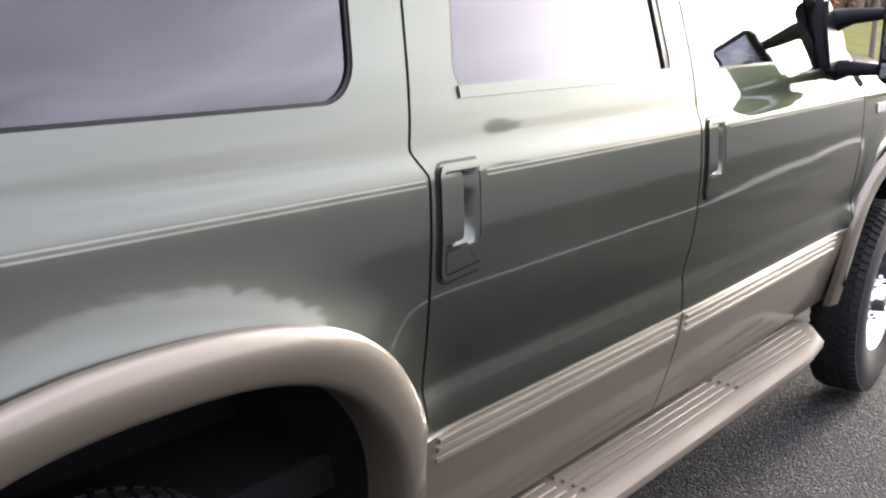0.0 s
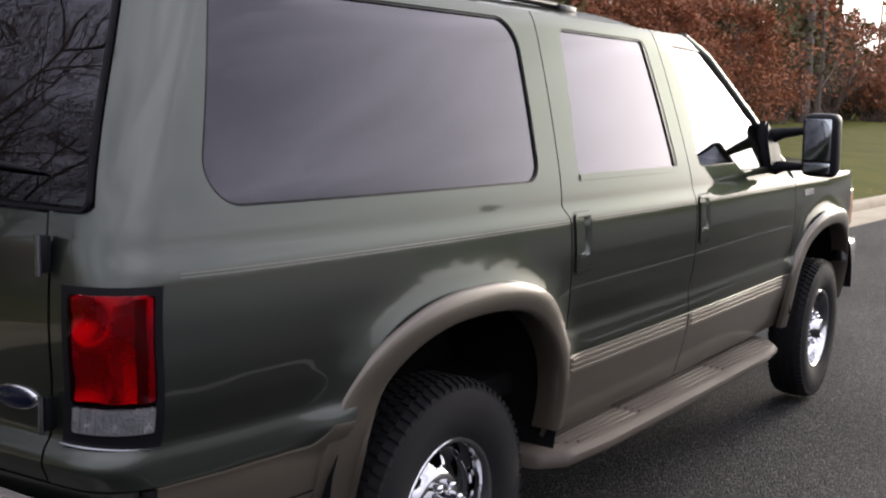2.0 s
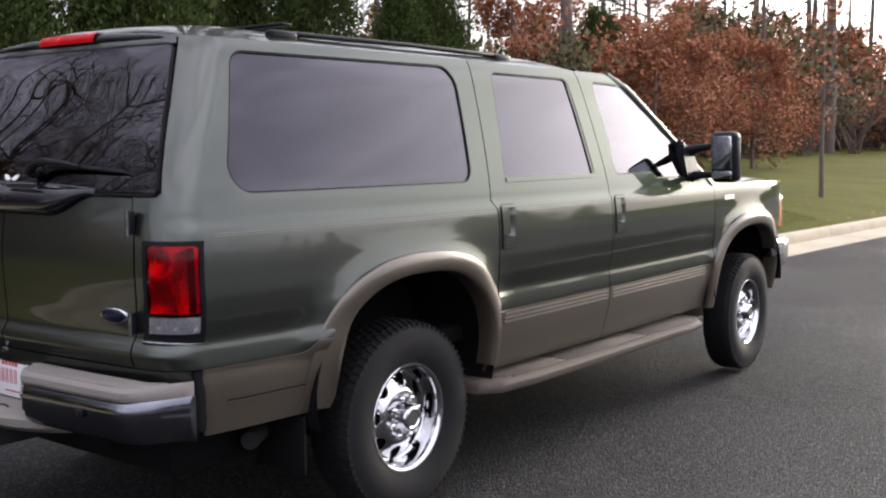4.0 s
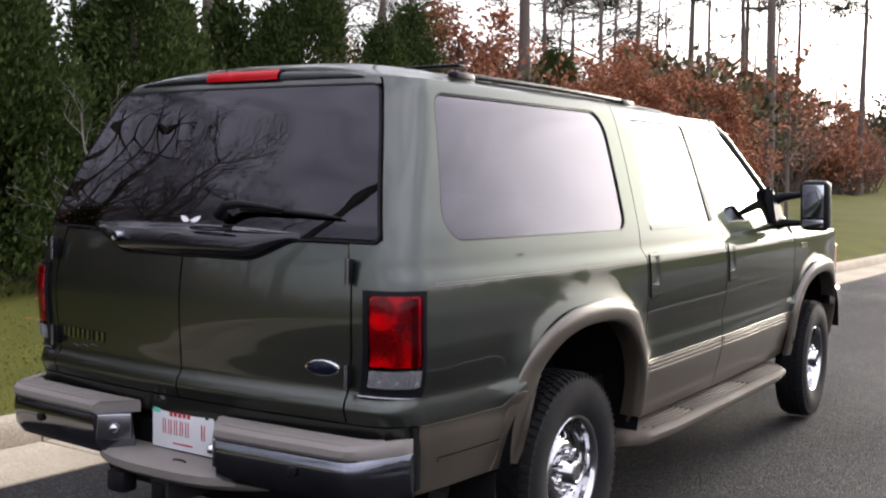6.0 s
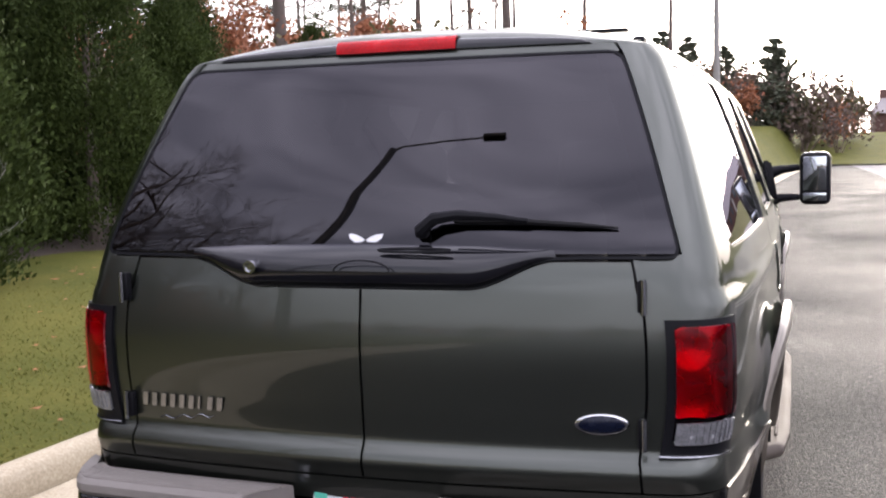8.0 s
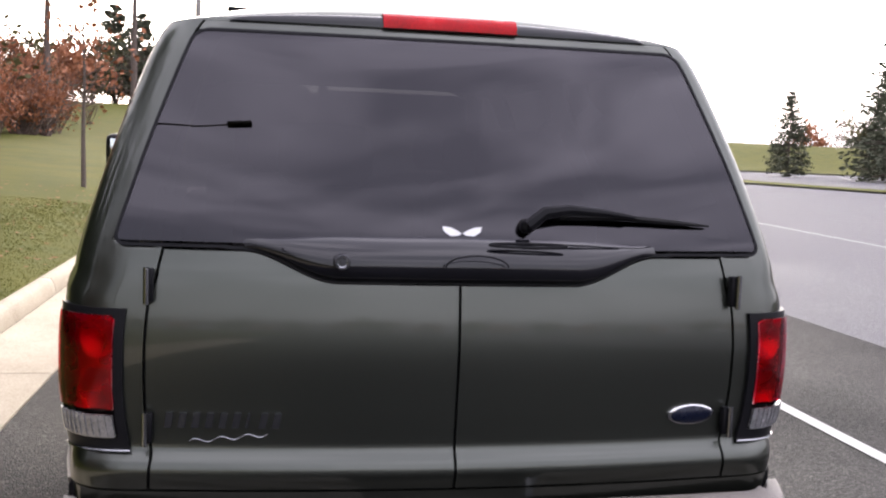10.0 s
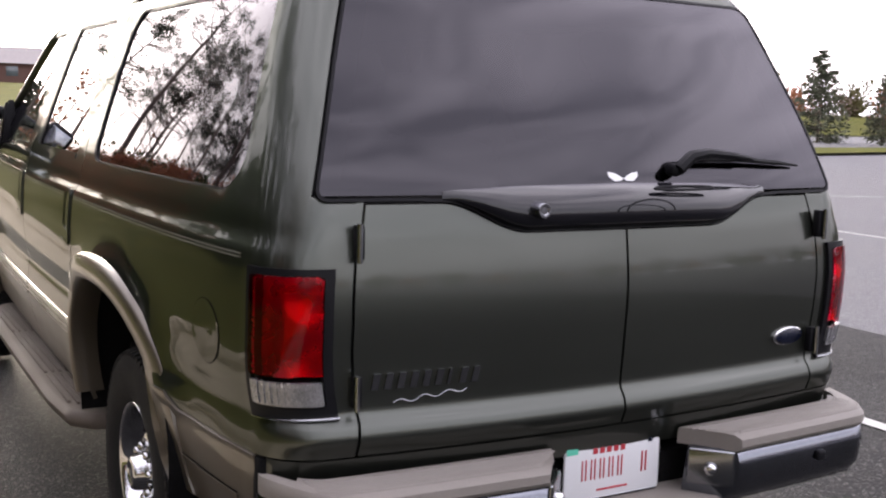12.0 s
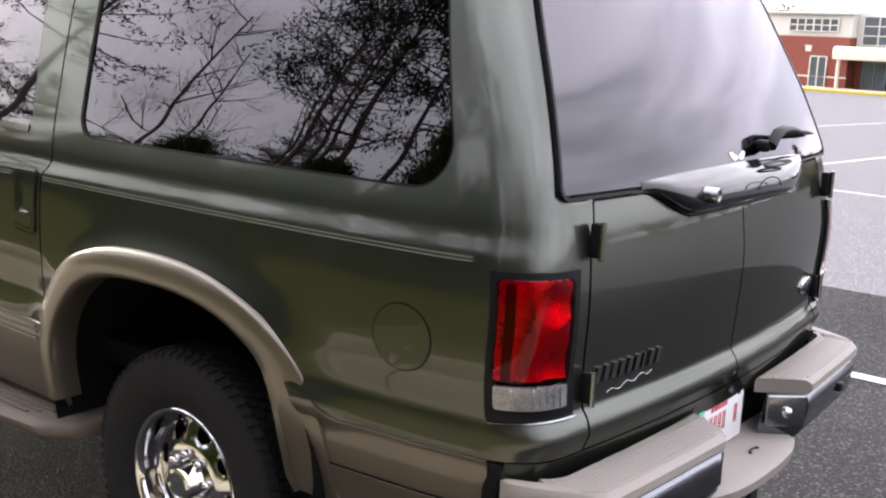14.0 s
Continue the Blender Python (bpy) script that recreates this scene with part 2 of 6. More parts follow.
SHRUB = material("shrub_leaves", (0.052, 0.052, 0.02), rough=0.75, scale=1.5, vary=0.4, fine=9, hue=(0.12, 0.105, 0.04), island=0.6, spec=0.25)
BEECH = material("russet_leaves", (0.23, 0.078, 0.036), rough=0.75, scale=1.2, vary=0.4, fine=9, hue=(0.40, 0.170, 0.085), island=0.6, spec=0.25)
# BARK and TWIG carry haze: both colours are lightened for it
BARK = material("grey_brown_bark", (0.093, 0.0713, 0.0589), rough=0.9, scale=4, vary=0.35, fine=30, bump=0.8, bump_scale=30)
BARK_PALE = material("pale_grey_bark", (0.150, 0.140, 0.124), rough=0.9, scale=6, vary=0.3, fine=40, bump=0.5, bump_scale=40)
TWIG = material("bare_twigs", (0.1054, 0.0744, 0.0589), rough=0.9, scale=3, vary=0.3, fine=20)
POLE = material("weathered_concrete_pole", (0.2232, 0.2108, 0.1922), rough=0.7, scale=2, vary=0.15, fine=60)
POLE_DARK = material("dark_bronze_pole", (0.0186, 0.01736, 0.01674), rough=0.5, scale=3, vary=0.2)
BRICK = material("red_brick", (0.1674, 0.0403, 0.0279), rough=0.85, scale=1.5, vary=0.22, fine=14, bump=0.3, bump_scale=20)
BRICK_DARK = material("brown_brick", (0.093, 0.0465, 0.0372), rough=0.85, scale=1.5, vary=0.22, fine=14)
STUCCO = material("cream_panel", (0.4752, 0.4608, 0.4176), rough=0.8, scale=1, vary=0.08, fine=20)
ROOFING = material("grey_shingle_roof", (0.21, 0.19, 0.185), rough=0.9, scale=2, vary=0.2, fine=10)
FAR_GLASS = material("dark_window_glass", (0.06, 0.075, 0.085), rough=0.1, scale=1, vary=0.3, spec=0.8)
FAR_BLUE = material("blue_door_frame", (0.0992, 0.186, 0.248), rough=0.5, scale=1, vary=0.1)
ORANGE = material("orange_barrier", (0.465, 0.0992, 0.0248), rough=0.6, scale=3, vary=0.15)

# ---------------------------------------------------------------- mesh tools
def mesh_of(name, verts, faces, mat, smooth=True, sharp=40):
    me = bpy.data.meshes.new(name)
    me.from_pydata([tuple(map(float, v)) for v in verts], [], [tuple(map(int, f)) for f in faces])
    me.materials.append(mat)
    if smooth:
        me.polygons.foreach_set("use_smooth", [True] * len(me.polygons))
        me.set_sharp_from_angle(angle=radians(sharp))
    me.update()
    return me


def put(name, me, parent=None, label=""):
    ob = new(name, me)
    ob.parent = parent
    if label:
        ob["label"] = label
    return ob


def part(name, bm, mat, parent=None, label="", smooth=True, sharp=40):
    me = bpy.data.meshes.new(name)
    bmesh.ops.recalc_face_normals(bm, faces=bm.faces)
    bm.to_mesh(me)
    bm.free()
    me.materials.append(mat)
    if smooth:
        me.polygons.foreach_set("use_smooth", [True] * len(me.polygons))
        me.set_sharp_from_angle(angle=radians(sharp))
    return put(name, me, parent, label)


def thing(name, label, category, place=None, kind="", group=""):
    return tagged(new(name), label, category, group, kind) if place is None else _placed(name, label, category, place, kind, group)


def _placed(name, label, category, place, kind, group):
    ob = tagged(new(name), label, category, group, kind)
    ob.matrix_basis = place
    return ob


def block(a, b, bevel=0.0, seg=2, bm=None, turn=None):
    """A box from corner a to corner b, with rounded edges."""
    bm = bm or bmesh.new()
    made = bmesh.ops.create_cube(bm, size=1)["verts"]
    mid, size = (Vector(a) + Vector(b)) / 2, Vector(b) - Vector(a)
    for v in made:
        v.co = Vector((v.co.x * size.x, v.co.y * size.y, v.co.z * size.z))
        if turn is not None:
            v.co = turn @ v.co
        v.co += mid
    if bevel:
        edges = list({e for v in made for e in v.link_edges})
        bmesh.ops.bevel(bm, geom=edges, offset=bevel, segments=seg, affect="EDGES", profile=0.5)
    return bm


def tube_data(points, radii, sides=6, verts=None, faces=None, cap=True):
    """A tapered tube along points, appended to verts and faces."""
    verts = [] if verts is None else verts
    faces = [] if faces is None else faces
    base = len(verts)
    n = len(points)
    for i, (p, r) in enumerate(zip(points, radii)):
        p = Vector(p)
        d = (Vector(points[min(i + 1, n - 1)]) - Vector(points[max(i - 1, 0)])).normalized()
        side = d.orthogonal().normalized() if abs(d.z) > 0.99 else d.cross(Vector((0, 0, 1))).normalized()
        up = side.cross(d)
        for k in range(sides):
            a = 2 * math.pi * k / sides
            verts.append(p + side * (math.cos(a) * r) + up * (math.sin(a) * r))
    for i in range(n - 1):
        for k in range(sides):
            a, b = base + i * sides + k, base + i * sides + (k + 1) % sides
            faces.append((a, b, b + sides, a + sides))
    if cap:
        faces.append(tuple(base + k for k in range(sides))[::-1])
        faces.append(tuple(base + (n - 1) * sides + k for k in range(sides)))
    return verts, faces


def tube(name, points, radii, mat, parent=None, label="", sides=10):
    v, f = tube_data(points, radii if hasattr(radii, "__len__") else [radii] * len(points), sides)
    return put(name, mesh_of(name, v, f, mat), parent, label)


def lathe(profile, axis="x", sides=48, centre=(0, 0, 0)):
    """Turned about an axis: profile of (along, radius)."""
    verts, faces = [], []
    for a, r in profile:
        for k in range(sides):
            t = 2 * math.pi * k / sides
            c, s = math.cos(t) * r, math.sin(t) * r
            p = {"x": (a, c, s), "y": (c, a, s), "z": (c, s, a)}[axis]
            verts.append(tuple(p[i] + centre[i] for i in range(3)))
    for i in range(len(profile) - 1):
        for k in range(sides):
            q, w = i * sides + k, i * sides + (k + 1) % sides
            faces.append((q, w, w + sides, q + sides))
    return verts, faces


def smooth_curve(xs, ys):
    """A monotone cubic through the given points, for numpy arrays."""
    xs, ys = np.array(xs, float), np.array(ys, float)
    h, d = np.diff(xs), np.diff(ys) / np.diff(xs)
    m = np.zeros_like(xs)
    for i in range(1, len(xs) - 1):
        if d[i - 1] * d[i] > 0:
            w1, w2 = 2 * h[i] + h[i - 1], h[i] + 2 * h[i - 1]
            m[i] = (w1 + w2) / (w1 / d[i - 1] + w2 / d[i])
    m[0], m[-1] = d[0], d[-1]

    def f(x):
        x = np.clip(np.asarray(x, float), xs[0], xs[-1])
        i = np.clip(np.searchsorted(xs, x, side="right") - 1, 0, len(xs) - 2)
        t = (x - xs[i]) / h[i]
        return ((2 * t**3 - 3 * t**2 + 1) * ys[i] + (t**3 - 2 * t**2 + t) * h[i] * m[i]
                + (-2 * t**3 + 3 * t**2) * ys[i + 1] + (t**3 - t**2) * h[i] * m[i + 1])
    return f


def poly_dist(corners, radius):
    """Signed distance to a rounded convex polygon (negative inside), corners in anticlockwise order."""
    c = np.array(corners, float)
    mid = c.mean(0)
    n = len(c)
    edges = []
    for i in range(n):
        p, q = c[i], c[(i + 1) % n]
        d = (q - p) / np.linalg.norm(q - p)
        nrm = np.array([d[1], -d[0]])
        if nrm @ (mid - p) > 0:
            nrm = -nrm
        edges.append((nrm, nrm @ p - radius))
    inner = []
    for i in range(n):
        (n0, d0), (n1, d1) = edges[i - 1], edges[i]
        inner.append(np.linalg.solve(np.array([n0, n1]), np.array([d0, d1])))
    inner = np.array(inner)

    def f(x, y):
        p = np.stack([x, y], -1)
        inside = np.max([p @ nn - dd for nn, dd in edges], 0)
        best = np.full(np.shape(x), 1e9)
        for i in range(n):
            a, b = inner[i], inner[(i + 1) % n]
            ab = b - a
            t = np.clip(((p - a) @ ab) / (ab @ ab), 0, 1)
            best = np.minimum(best, np.linalg.norm(p - (a + t[..., None] * ab), axis=-1))
        return np.where(inside < 0, inside, best) - radius
    return f


def skin(surface, keep, urange, zrange, step, offset=0.0, rim=0.012, side=1):
    """A panel cut from surface(u, z): the part of the grid where keep(u, z) < 0, its edge drawn onto the outline, with a turned-in rim."""
    us = np.linspace(*urange, max(2, int(round((urange[1] - urange[0]) / step)) + 1))
    zs = np.linspace(*zrange, max(2, int(round((zrange[1] - zrange[0]) / step)) + 1))
    U, Z = np.meshgrid(us, zs, indexing="ij")
    u, z = U.ravel(), Z.ravel()
    f = keep(u, z)
    nu, nz = len(us), len(zs)
    idx = np.arange(nu * nz).reshape(nu, nz)
    quads = np.stack([idx[:-1, :-1], idx[1:, :-1], idx[1:, 1:], idx[:-1, 1:]], -1).reshape(-1, 4)
    quads = quads[(f[quads] < -1e-9).any(1)]
    used = np.unique(quads)
    move = used[f[used] > 0]
    pu, pz = u[move].copy(), z[move].copy()
    e = 1e-4
    for _ in range(5):
        g = keep(pu, pz)
        gu, gz = (keep(pu + e, pz) - keep(pu - e, pz)) / (2 * e), (keep(pu, pz + e) - keep(pu, pz - e)) / (2 * e)
        k = np.maximum(gu**2 + gz**2, 0.2)
        pu, pz = pu - g * gu / k, pz - g * gz / k
    u[move], z[move] = pu, pz
    remap = -np.ones(nu * nz, int)
    remap[used] = np.arange(len(used))
    quads = remap[quads]
    u, z = u[used], z[used]
    P = surface(u, z)
    du, dz = surface(u + 1e-3, z) - surface(u - 1e-3, z), surface(u, z + 1e-3) - surface(u, z - 1e-3)
    N = np.cross(du, dz)
    N /= np.maximum(np.linalg.norm(N, axis=1, keepdims=True), 1e-9)
    P = P + N * offset
    verts, faces = list(P), [tuple(q) for q in quads]
    if rim:
        ends = {}
        for q in quads:
            for i in range(4):
                a, b = q[i], q[(i + 1) % 4]
                ends[(a, b)] = True
        border = [(a, b) for a, b in ends if (b, a) not in ends]
        twin = {}
        for a, b in border:
            for v in (a, b):
                if v not in twin:
                    twin[v] = len(verts)
                    verts.append(P[v] - N[v] * rim)
            faces.append((b, a, twin[a], twin[b]))
    if side < 0:
        verts = [(-v[0], v[1], v[2]) for v in verts]
        faces = [f[::-1] for f in faces]
    return verts, faces

# ---------------------------------------------------------------- the parked vehicle: body form
# x to its right side, y forwards from the rear axle, z up from the road
WIDTH = smooth_curve([0.44, 0.50, 0.60, 0.68, 0.72, 0.760, 0.772, 0.792, 0.835, 0.846, 0.857, 0.872, 0.95, 1.03, 1.10, 1.18, 1.225, 1.248, 1.268, 1.29, 1.35, 1.45, 1.55, 1.65, 1.75, 1.81, 1.86, 1.90, 1.94],
                     [0.885, 0.922, 0.950, 0.968, 0.974, 0.977, 0.980, 0.9795, 0.977, 0.9745, 0.973, 0.9750, 0.9890, 0.9945, 0.9945, 0.9895, 0.9835, 0.9735, 0.966, 0.962, 0.946, 0.9125, 0.877, 0.8395, 0.800, 0.775, 0.750, 0.715, 0.64])
TAPER = smooth_curve([-1.3, -1.03, -0.85, -0.4, 0.2, 0.8, 1.6, 2.4, 3.0, 3.6, 4.0, 4.3], [0.87, 0.925, 0.953, 0.982, 0.996, 1.0, 0.996, 0.98, 0.965, 0.955, 0.935, 0.87])
REAR = smooth_curve([0.60, 0.71, 0.785, 0.815, 0.840, 0.871, 0.96, 1.10, 1.25, 1.35, 1.50, 1.70, 1.85, 1.90, 1.95],
                    [-1.16, -1.195, -1.218, -1.228, -1.222, -1.203, -1.208, -1.215, -1.200, -1.176, -1.118, -1.02, -0.940, -0.905, -0.86])
U_CORNER, U_SIDE, U_FULL = 0.76, 0.96, 1.6


def body(u, z):
    """The right half of the skin: u runs from the middle of the tail round the corner and forwards; from U_FULL on y = u - 1.8."""
    u, z = np.asarray(u, float), np.asarray(z, float)
    W = WIDTH(z)
    yr = REAR(z)
    xe = W * 0.925 - 0.13
    ye0 = yr + xe**2 / 12
    yc = ye0 + 0.15                      # where the corner meets the side
    wc = W * TAPER(yc)
    x1 = u / U_CORNER * xe
    y1 = yr + x1**2 / 12
    t = np.clip((u - U_CORNER) / (U_SIDE - U_CORNER), 0, 1)
    cx, cy = wc - 0.012, ye0 + 0.016
    x2 = (1 - t)**2 * xe + 2 * t * (1 - t) * cx + t**2 * wc
    y2 = (1 - t)**2 * ye0 + 2 * t * (1 - t) * cy + t**2 * yc
    s = np.clip((u - U_SIDE) / (U_FULL - U_SIDE), 0, None)
    y3 = np.where(u < U_FULL, yc + (U_FULL - 1.8 - yc) * s, u - 1.8)
    x3 = W * TAPER(y3)
    for yc_, top_ in ((-0.02, 0.44), (3.475, 0.415)):   # the flanks swell towards the wheel openings
        dy, dz = np.abs(y3 - yc_) / 0.545, np.maximum(z - 0.58, 0) / top_
        d = np.maximum(0, ((dy**2.35 + dz**2.35)**(1 / 2.35) - 1) * 0.45)
        x3 = x3 + 0.034 * np.exp(-(d / 0.080)**2) * np.clip((y3 + 1.0) / 0.3, 0, 1) * np.clip((z - 0.74) / 0.06, 0, 1)
    x = np.where(u < U_CORNER, x1, np.where(u < U_SIDE, x2, x3))
    y = np.where(u < U_CORNER, y1, np.where(u < U_SIDE, y2, y3))
    return np.stack([x, y, z], -1)


def at_y(f):
    """A plan rule in (y, z) made to work on (u, z)."""
    return lambda u, z: f(body(u, z)[..., 1], z)


WIN_1 = poly_dist([(-0.925, 1.343), (0.408, 1.343), (0.520, 1.850), (-0.752, 1.842)], 0.085)
WIN_2 = poly_dist([(0.642, 1.338), (1.465, 1.338), (1.475, 1.838), (0.798, 1.838)], 0.045)
WIN_3A = poly_dist([(1.68, 1.345), (2.36, 1.345), (2.60, 1.50), (2.16, 1.826), (1.735, 1.836)], 0.03)
WIN_3B = poly_dist([(2.02, 1.40), (2.16, 1.312), (2.70, 1.312), (2.70, 1.44), (2.40, 1.55)], 0.02)


def WIN_3(y, z):
    return np.minimum(WIN_3A(y, z), WIN_3B(y, z))


def arch(yc, a, b, z0=0.58, p=2.35):
    """Signed distance, roughly, to a wheel opening."""
    def f(y, z):
        dy, dz = np.abs(y - yc) / a, np.maximum(z - z0, 0) / b
        return ((dy**p + dz**p)**(1 / p) - 1) * min(a, b)
    return f


ARCH_R, ARCH_F = arch(-0.02, 0.545, 0.44), arch(3.475, 0.545, 0.415)


def seam_r(z):
    return 0.545 - 0.03 * np.clip((z - 1.22) / 0.04, 0, 1) + np.clip(z - 1.27, 0, None) * 0.225


def seam_m(z):
    return 1.572 + np.clip(z - 1.27, 0, None) * 0.04


GAP = 0.0035
CLAD = 0.768
TOP = 1.886


LAMP_HOLE = poly_dist([(0.764, 0.893), (0.920, 0.893), (0.920, 1.181), (0.764, 1.181)], 0.006)


def quarter_keep(u, z):
    y = body(u, z)[..., 1]
    edge = np.where(z > 1.345, 0.813, 0.702)
    return np.max([edge - u, y - (seam_r(z) - GAP), CLAD + 0.002 - z + 0.004 * np.clip((0.95 - u) / 0.1, 0, 1), z - TOP, -WIN_1(y, z), -ARCH_R(y, z), -LAMP_HOLE(u, z)], 0)


def pocket(y0):
    return poly_dist([(y0 + 0.012, 1.096), (y0 + 0.116, 1.096), (y0 + 0.116, 1.226), (y0 + 0.012, 1.226)], 0.01)


HANDLE_Y = (0.565, 1.60)


def rear_door_keep(u, z):
    y = u - 1.8
    return np.max([seam_r(z) + GAP - y, y - (seam_m(z) - GAP), CLAD + 0.002 - z, z - TOP, -WIN_2(y, z), -pocket(HANDLE_Y[0])(y, z)], 0)


def a_pillar(z):
    return 2.93 - np.clip(z - 1.27, 0, None) * 1.62


def front_door_keep(u, z):
    y = u - 1.8
    return np.max([seam_m(z) + GAP - y, y - np.minimum(2.905, a_pillar(z)), CLAD + 0.002 - z, z - TOP, -WIN_3(y, z), -pocket(HANDLE_Y[1])(y, z)], 0)


def fender_keep(u, z):
    y = u - 1.8
    return np.max([2.912 - y, y - 4.26, CLAD + 0.002 - z, z - (1.262 - 0.02 * np.clip((y - 3.0), 0, 2)), -ARCH_F(y, z)], 0)


def clad_keep(y0, y1, low):
    return lambda u, z: np.max([y0 - body(u, z)[..., 1], body(u, z)[..., 1] - y1, low - z, z - CLAD - 0.040 * np.clip(1 + (body(u, z)[..., 1] + 0.575) / 0.07, 0, 1)**2 * (body(u, z)[..., 1] < 0), -ARCH_R(body(u, z)[..., 1], z), -ARCH_F(body(u, z)[..., 1], z)], 0)


def WHOLE(u, z):
    return -np.ones_like(u)


suv = thing("sport_utility_vehicle", "dark green metallic four-wheel-drive estate with beige cladding parked by kerb", "car")

for side, word in ((1, "right"), (-1, "left")):
    def panel(name, keep, ur, zr, mat, step=0.011, offset=0.0, rim=0.014, parent=suv, label="", sharp=34):
        v, f = skin(body, keep, ur, zr, step, offset, rim, side)
        return put(name, mesh_of(name, v, f, mat, sharp=sharp), parent, label)

    panel("quarter_panel", quarter_keep, (0.70, 2.50), (0.68, 1.90), PAINT)
    rear_door = panel("rear_door", rear_door_keep, (2.28, 3.42), (0.75, 1.90), PAINT)
    front_door = panel("front_door", front_door_keep, (3.34, 4.74), (0.75, 1.90), PAINT)
    panel("fender", fender_keep, (4.69, 6.08), (0.75, 1.28), PAINT, step=0.014)
    # beige cladding, one piece for each panel above it
    panel("lower_cladding", clad_keep(-1.045, -0.35, 0.535), (0.92, 1.60), (0.52, 0.86), BEIGE, offset=0.006, label="beige painted cladding behind the wheel")
    # a crease along the cladding behind the wheel
    # its shade is a flat dark strip, laid above the raised lip
    panel("cladding_crease", WHOLE, (0.985, 1.32), (0.646, 0.651), UNDER, step=0.01, offset=0.0072, rim=0, label="dark strip for the shade in the crease")
    panel("cladding_crease", lambda u, z: np.max([0.634 - z, z - 0.646], 0), (0.985, 1.32), (0.63, 0.65), BEIGE, step=0.006, offset=0.010, rim=0.006)
    panel("door_cladding", clad_keep(0.40, 1.568, 0.50), (2.1, 3.40), (0.48, 0.78), BEIGE, offset=0.006, parent=rear_door, label="beige painted door cladding")
    panel("door_cladding", clad_keep(1.576, 2.93, 0.50), (3.35, 4.75), (0.48, 0.78), BEIGE, offset=0.006, parent=front_door, label="beige painted door cladding")
    # bright ribs along the door cladding
    for k in range(3):
        z0 = 0.709 + 0.019 * k
        for dp, (y0, y1) in ((rear_door, (0.60, 1.545)), (front_door, (1.60, 2.80))):
            panel("cladding_rib", WHOLE, (y0 + 1.8, y1 + 1.8), (z0, z0 + 0.008), RIB,
                  step=0.02, offset=0.011, rim=0.008, parent=dp, label="bright rib")
    # pinstripes
    for z0 in (1.2065, 1.2145):
        for dp, (u0, u1) in ((suv, (0.97, 2.335)), (rear_door, (2.50, 3.36)), (front_door, (3.54, 4.70))):
            panel("pinstripe", WHOLE, (u0, u1), (z0, z0 + 0.0033), STRIPE, step=0.02, offset=0.0012, rim=0, parent=dp, label="pale pinstripe")
    # panes
    for nm, win, ur, zr, mat, holder in (("quarter_window", WIN_1, (0.85, 2.30), (1.33, 1.86), TINT, suv), ("rear_door_window", WIN_2, (2.40, 3.30), (1.32, 1.85), TINT, rear_door),
                                         ("front_door_window", WIN_3, (3.46, 4.52), (1.27, 1.85), CLEAR_GLASS, front_door)):
        pane = panel(nm, at_y(lambda y, z, w=win: w(y, z) - 0.004), ur, zr, mat, step=0.02, offset=-0.008, rim=0, parent=holder, label="dark tinted pane" if mat is TINT else "clear side pane")
        pane.visible_shadow = False
        panel("window_seal", at_y(lambda y, z, w=win: np.abs(w(y, z) + 0.002) - 0.0045), ur, zr, BLACK, step=0.006, offset=-0.003, rim=0.004, parent=holder, label="black rubber seal")
    # bright and black sills under the door panes
    panel("window_sill_trim", lambda u, z: np.max([0.66 - (u - 1.8), (u - 1.8) - 1.455, 1.336 - z, z - 1.356], 0), (2.45, 3.27), (1.33, 1.36), PAINT, step=0.01, offset=0.004, rim=0.01, parent=rear_door)
    panel("quarter_bar", lambda u, z: np.max([np.abs((u - 1.8) - (1.452 + (z - 1.345) * 0.03)) - 0.012, 1.345 - z, z - 1.835], 0), (3.2, 3.32), (1.34, 1.84), BLACK, step=0.008, offset=-0.002, rim=0.01, parent=rear_door, label="black window channel")
    # dark inner shell behind the gaps
    panel("inner_shell", lambda u, z: np.max([0.76 - u, z - 1.88, 0.52 - z, -(WIN_1(body(u, z)[..., 1], z) - 0.012), -(WIN_2(u - 1.8, z) - 0.012), -(WIN_3(u - 1.8, z) - 0.012),
                                             np.where(z > 1.27, (u - 1.8) - a_pillar(z), -1), -ARCH_R(body(u, z)[..., 1], z), -ARCH_F(u - 1.8, z)], 0), (0.74, 6.0), (0.50, 1.90), UNDER, step=0.025, offset=-0.016, rim=0)
    # wheel arch flares
    FLARE_X = smooth_curve([0.48, 0.60, 0.70, 0.80, 0.90, 0.96, 1.05, 1.12], [0.945, 0.968, 0.980, 0.988, 0.995, 1.007, 1.029, 1.034])
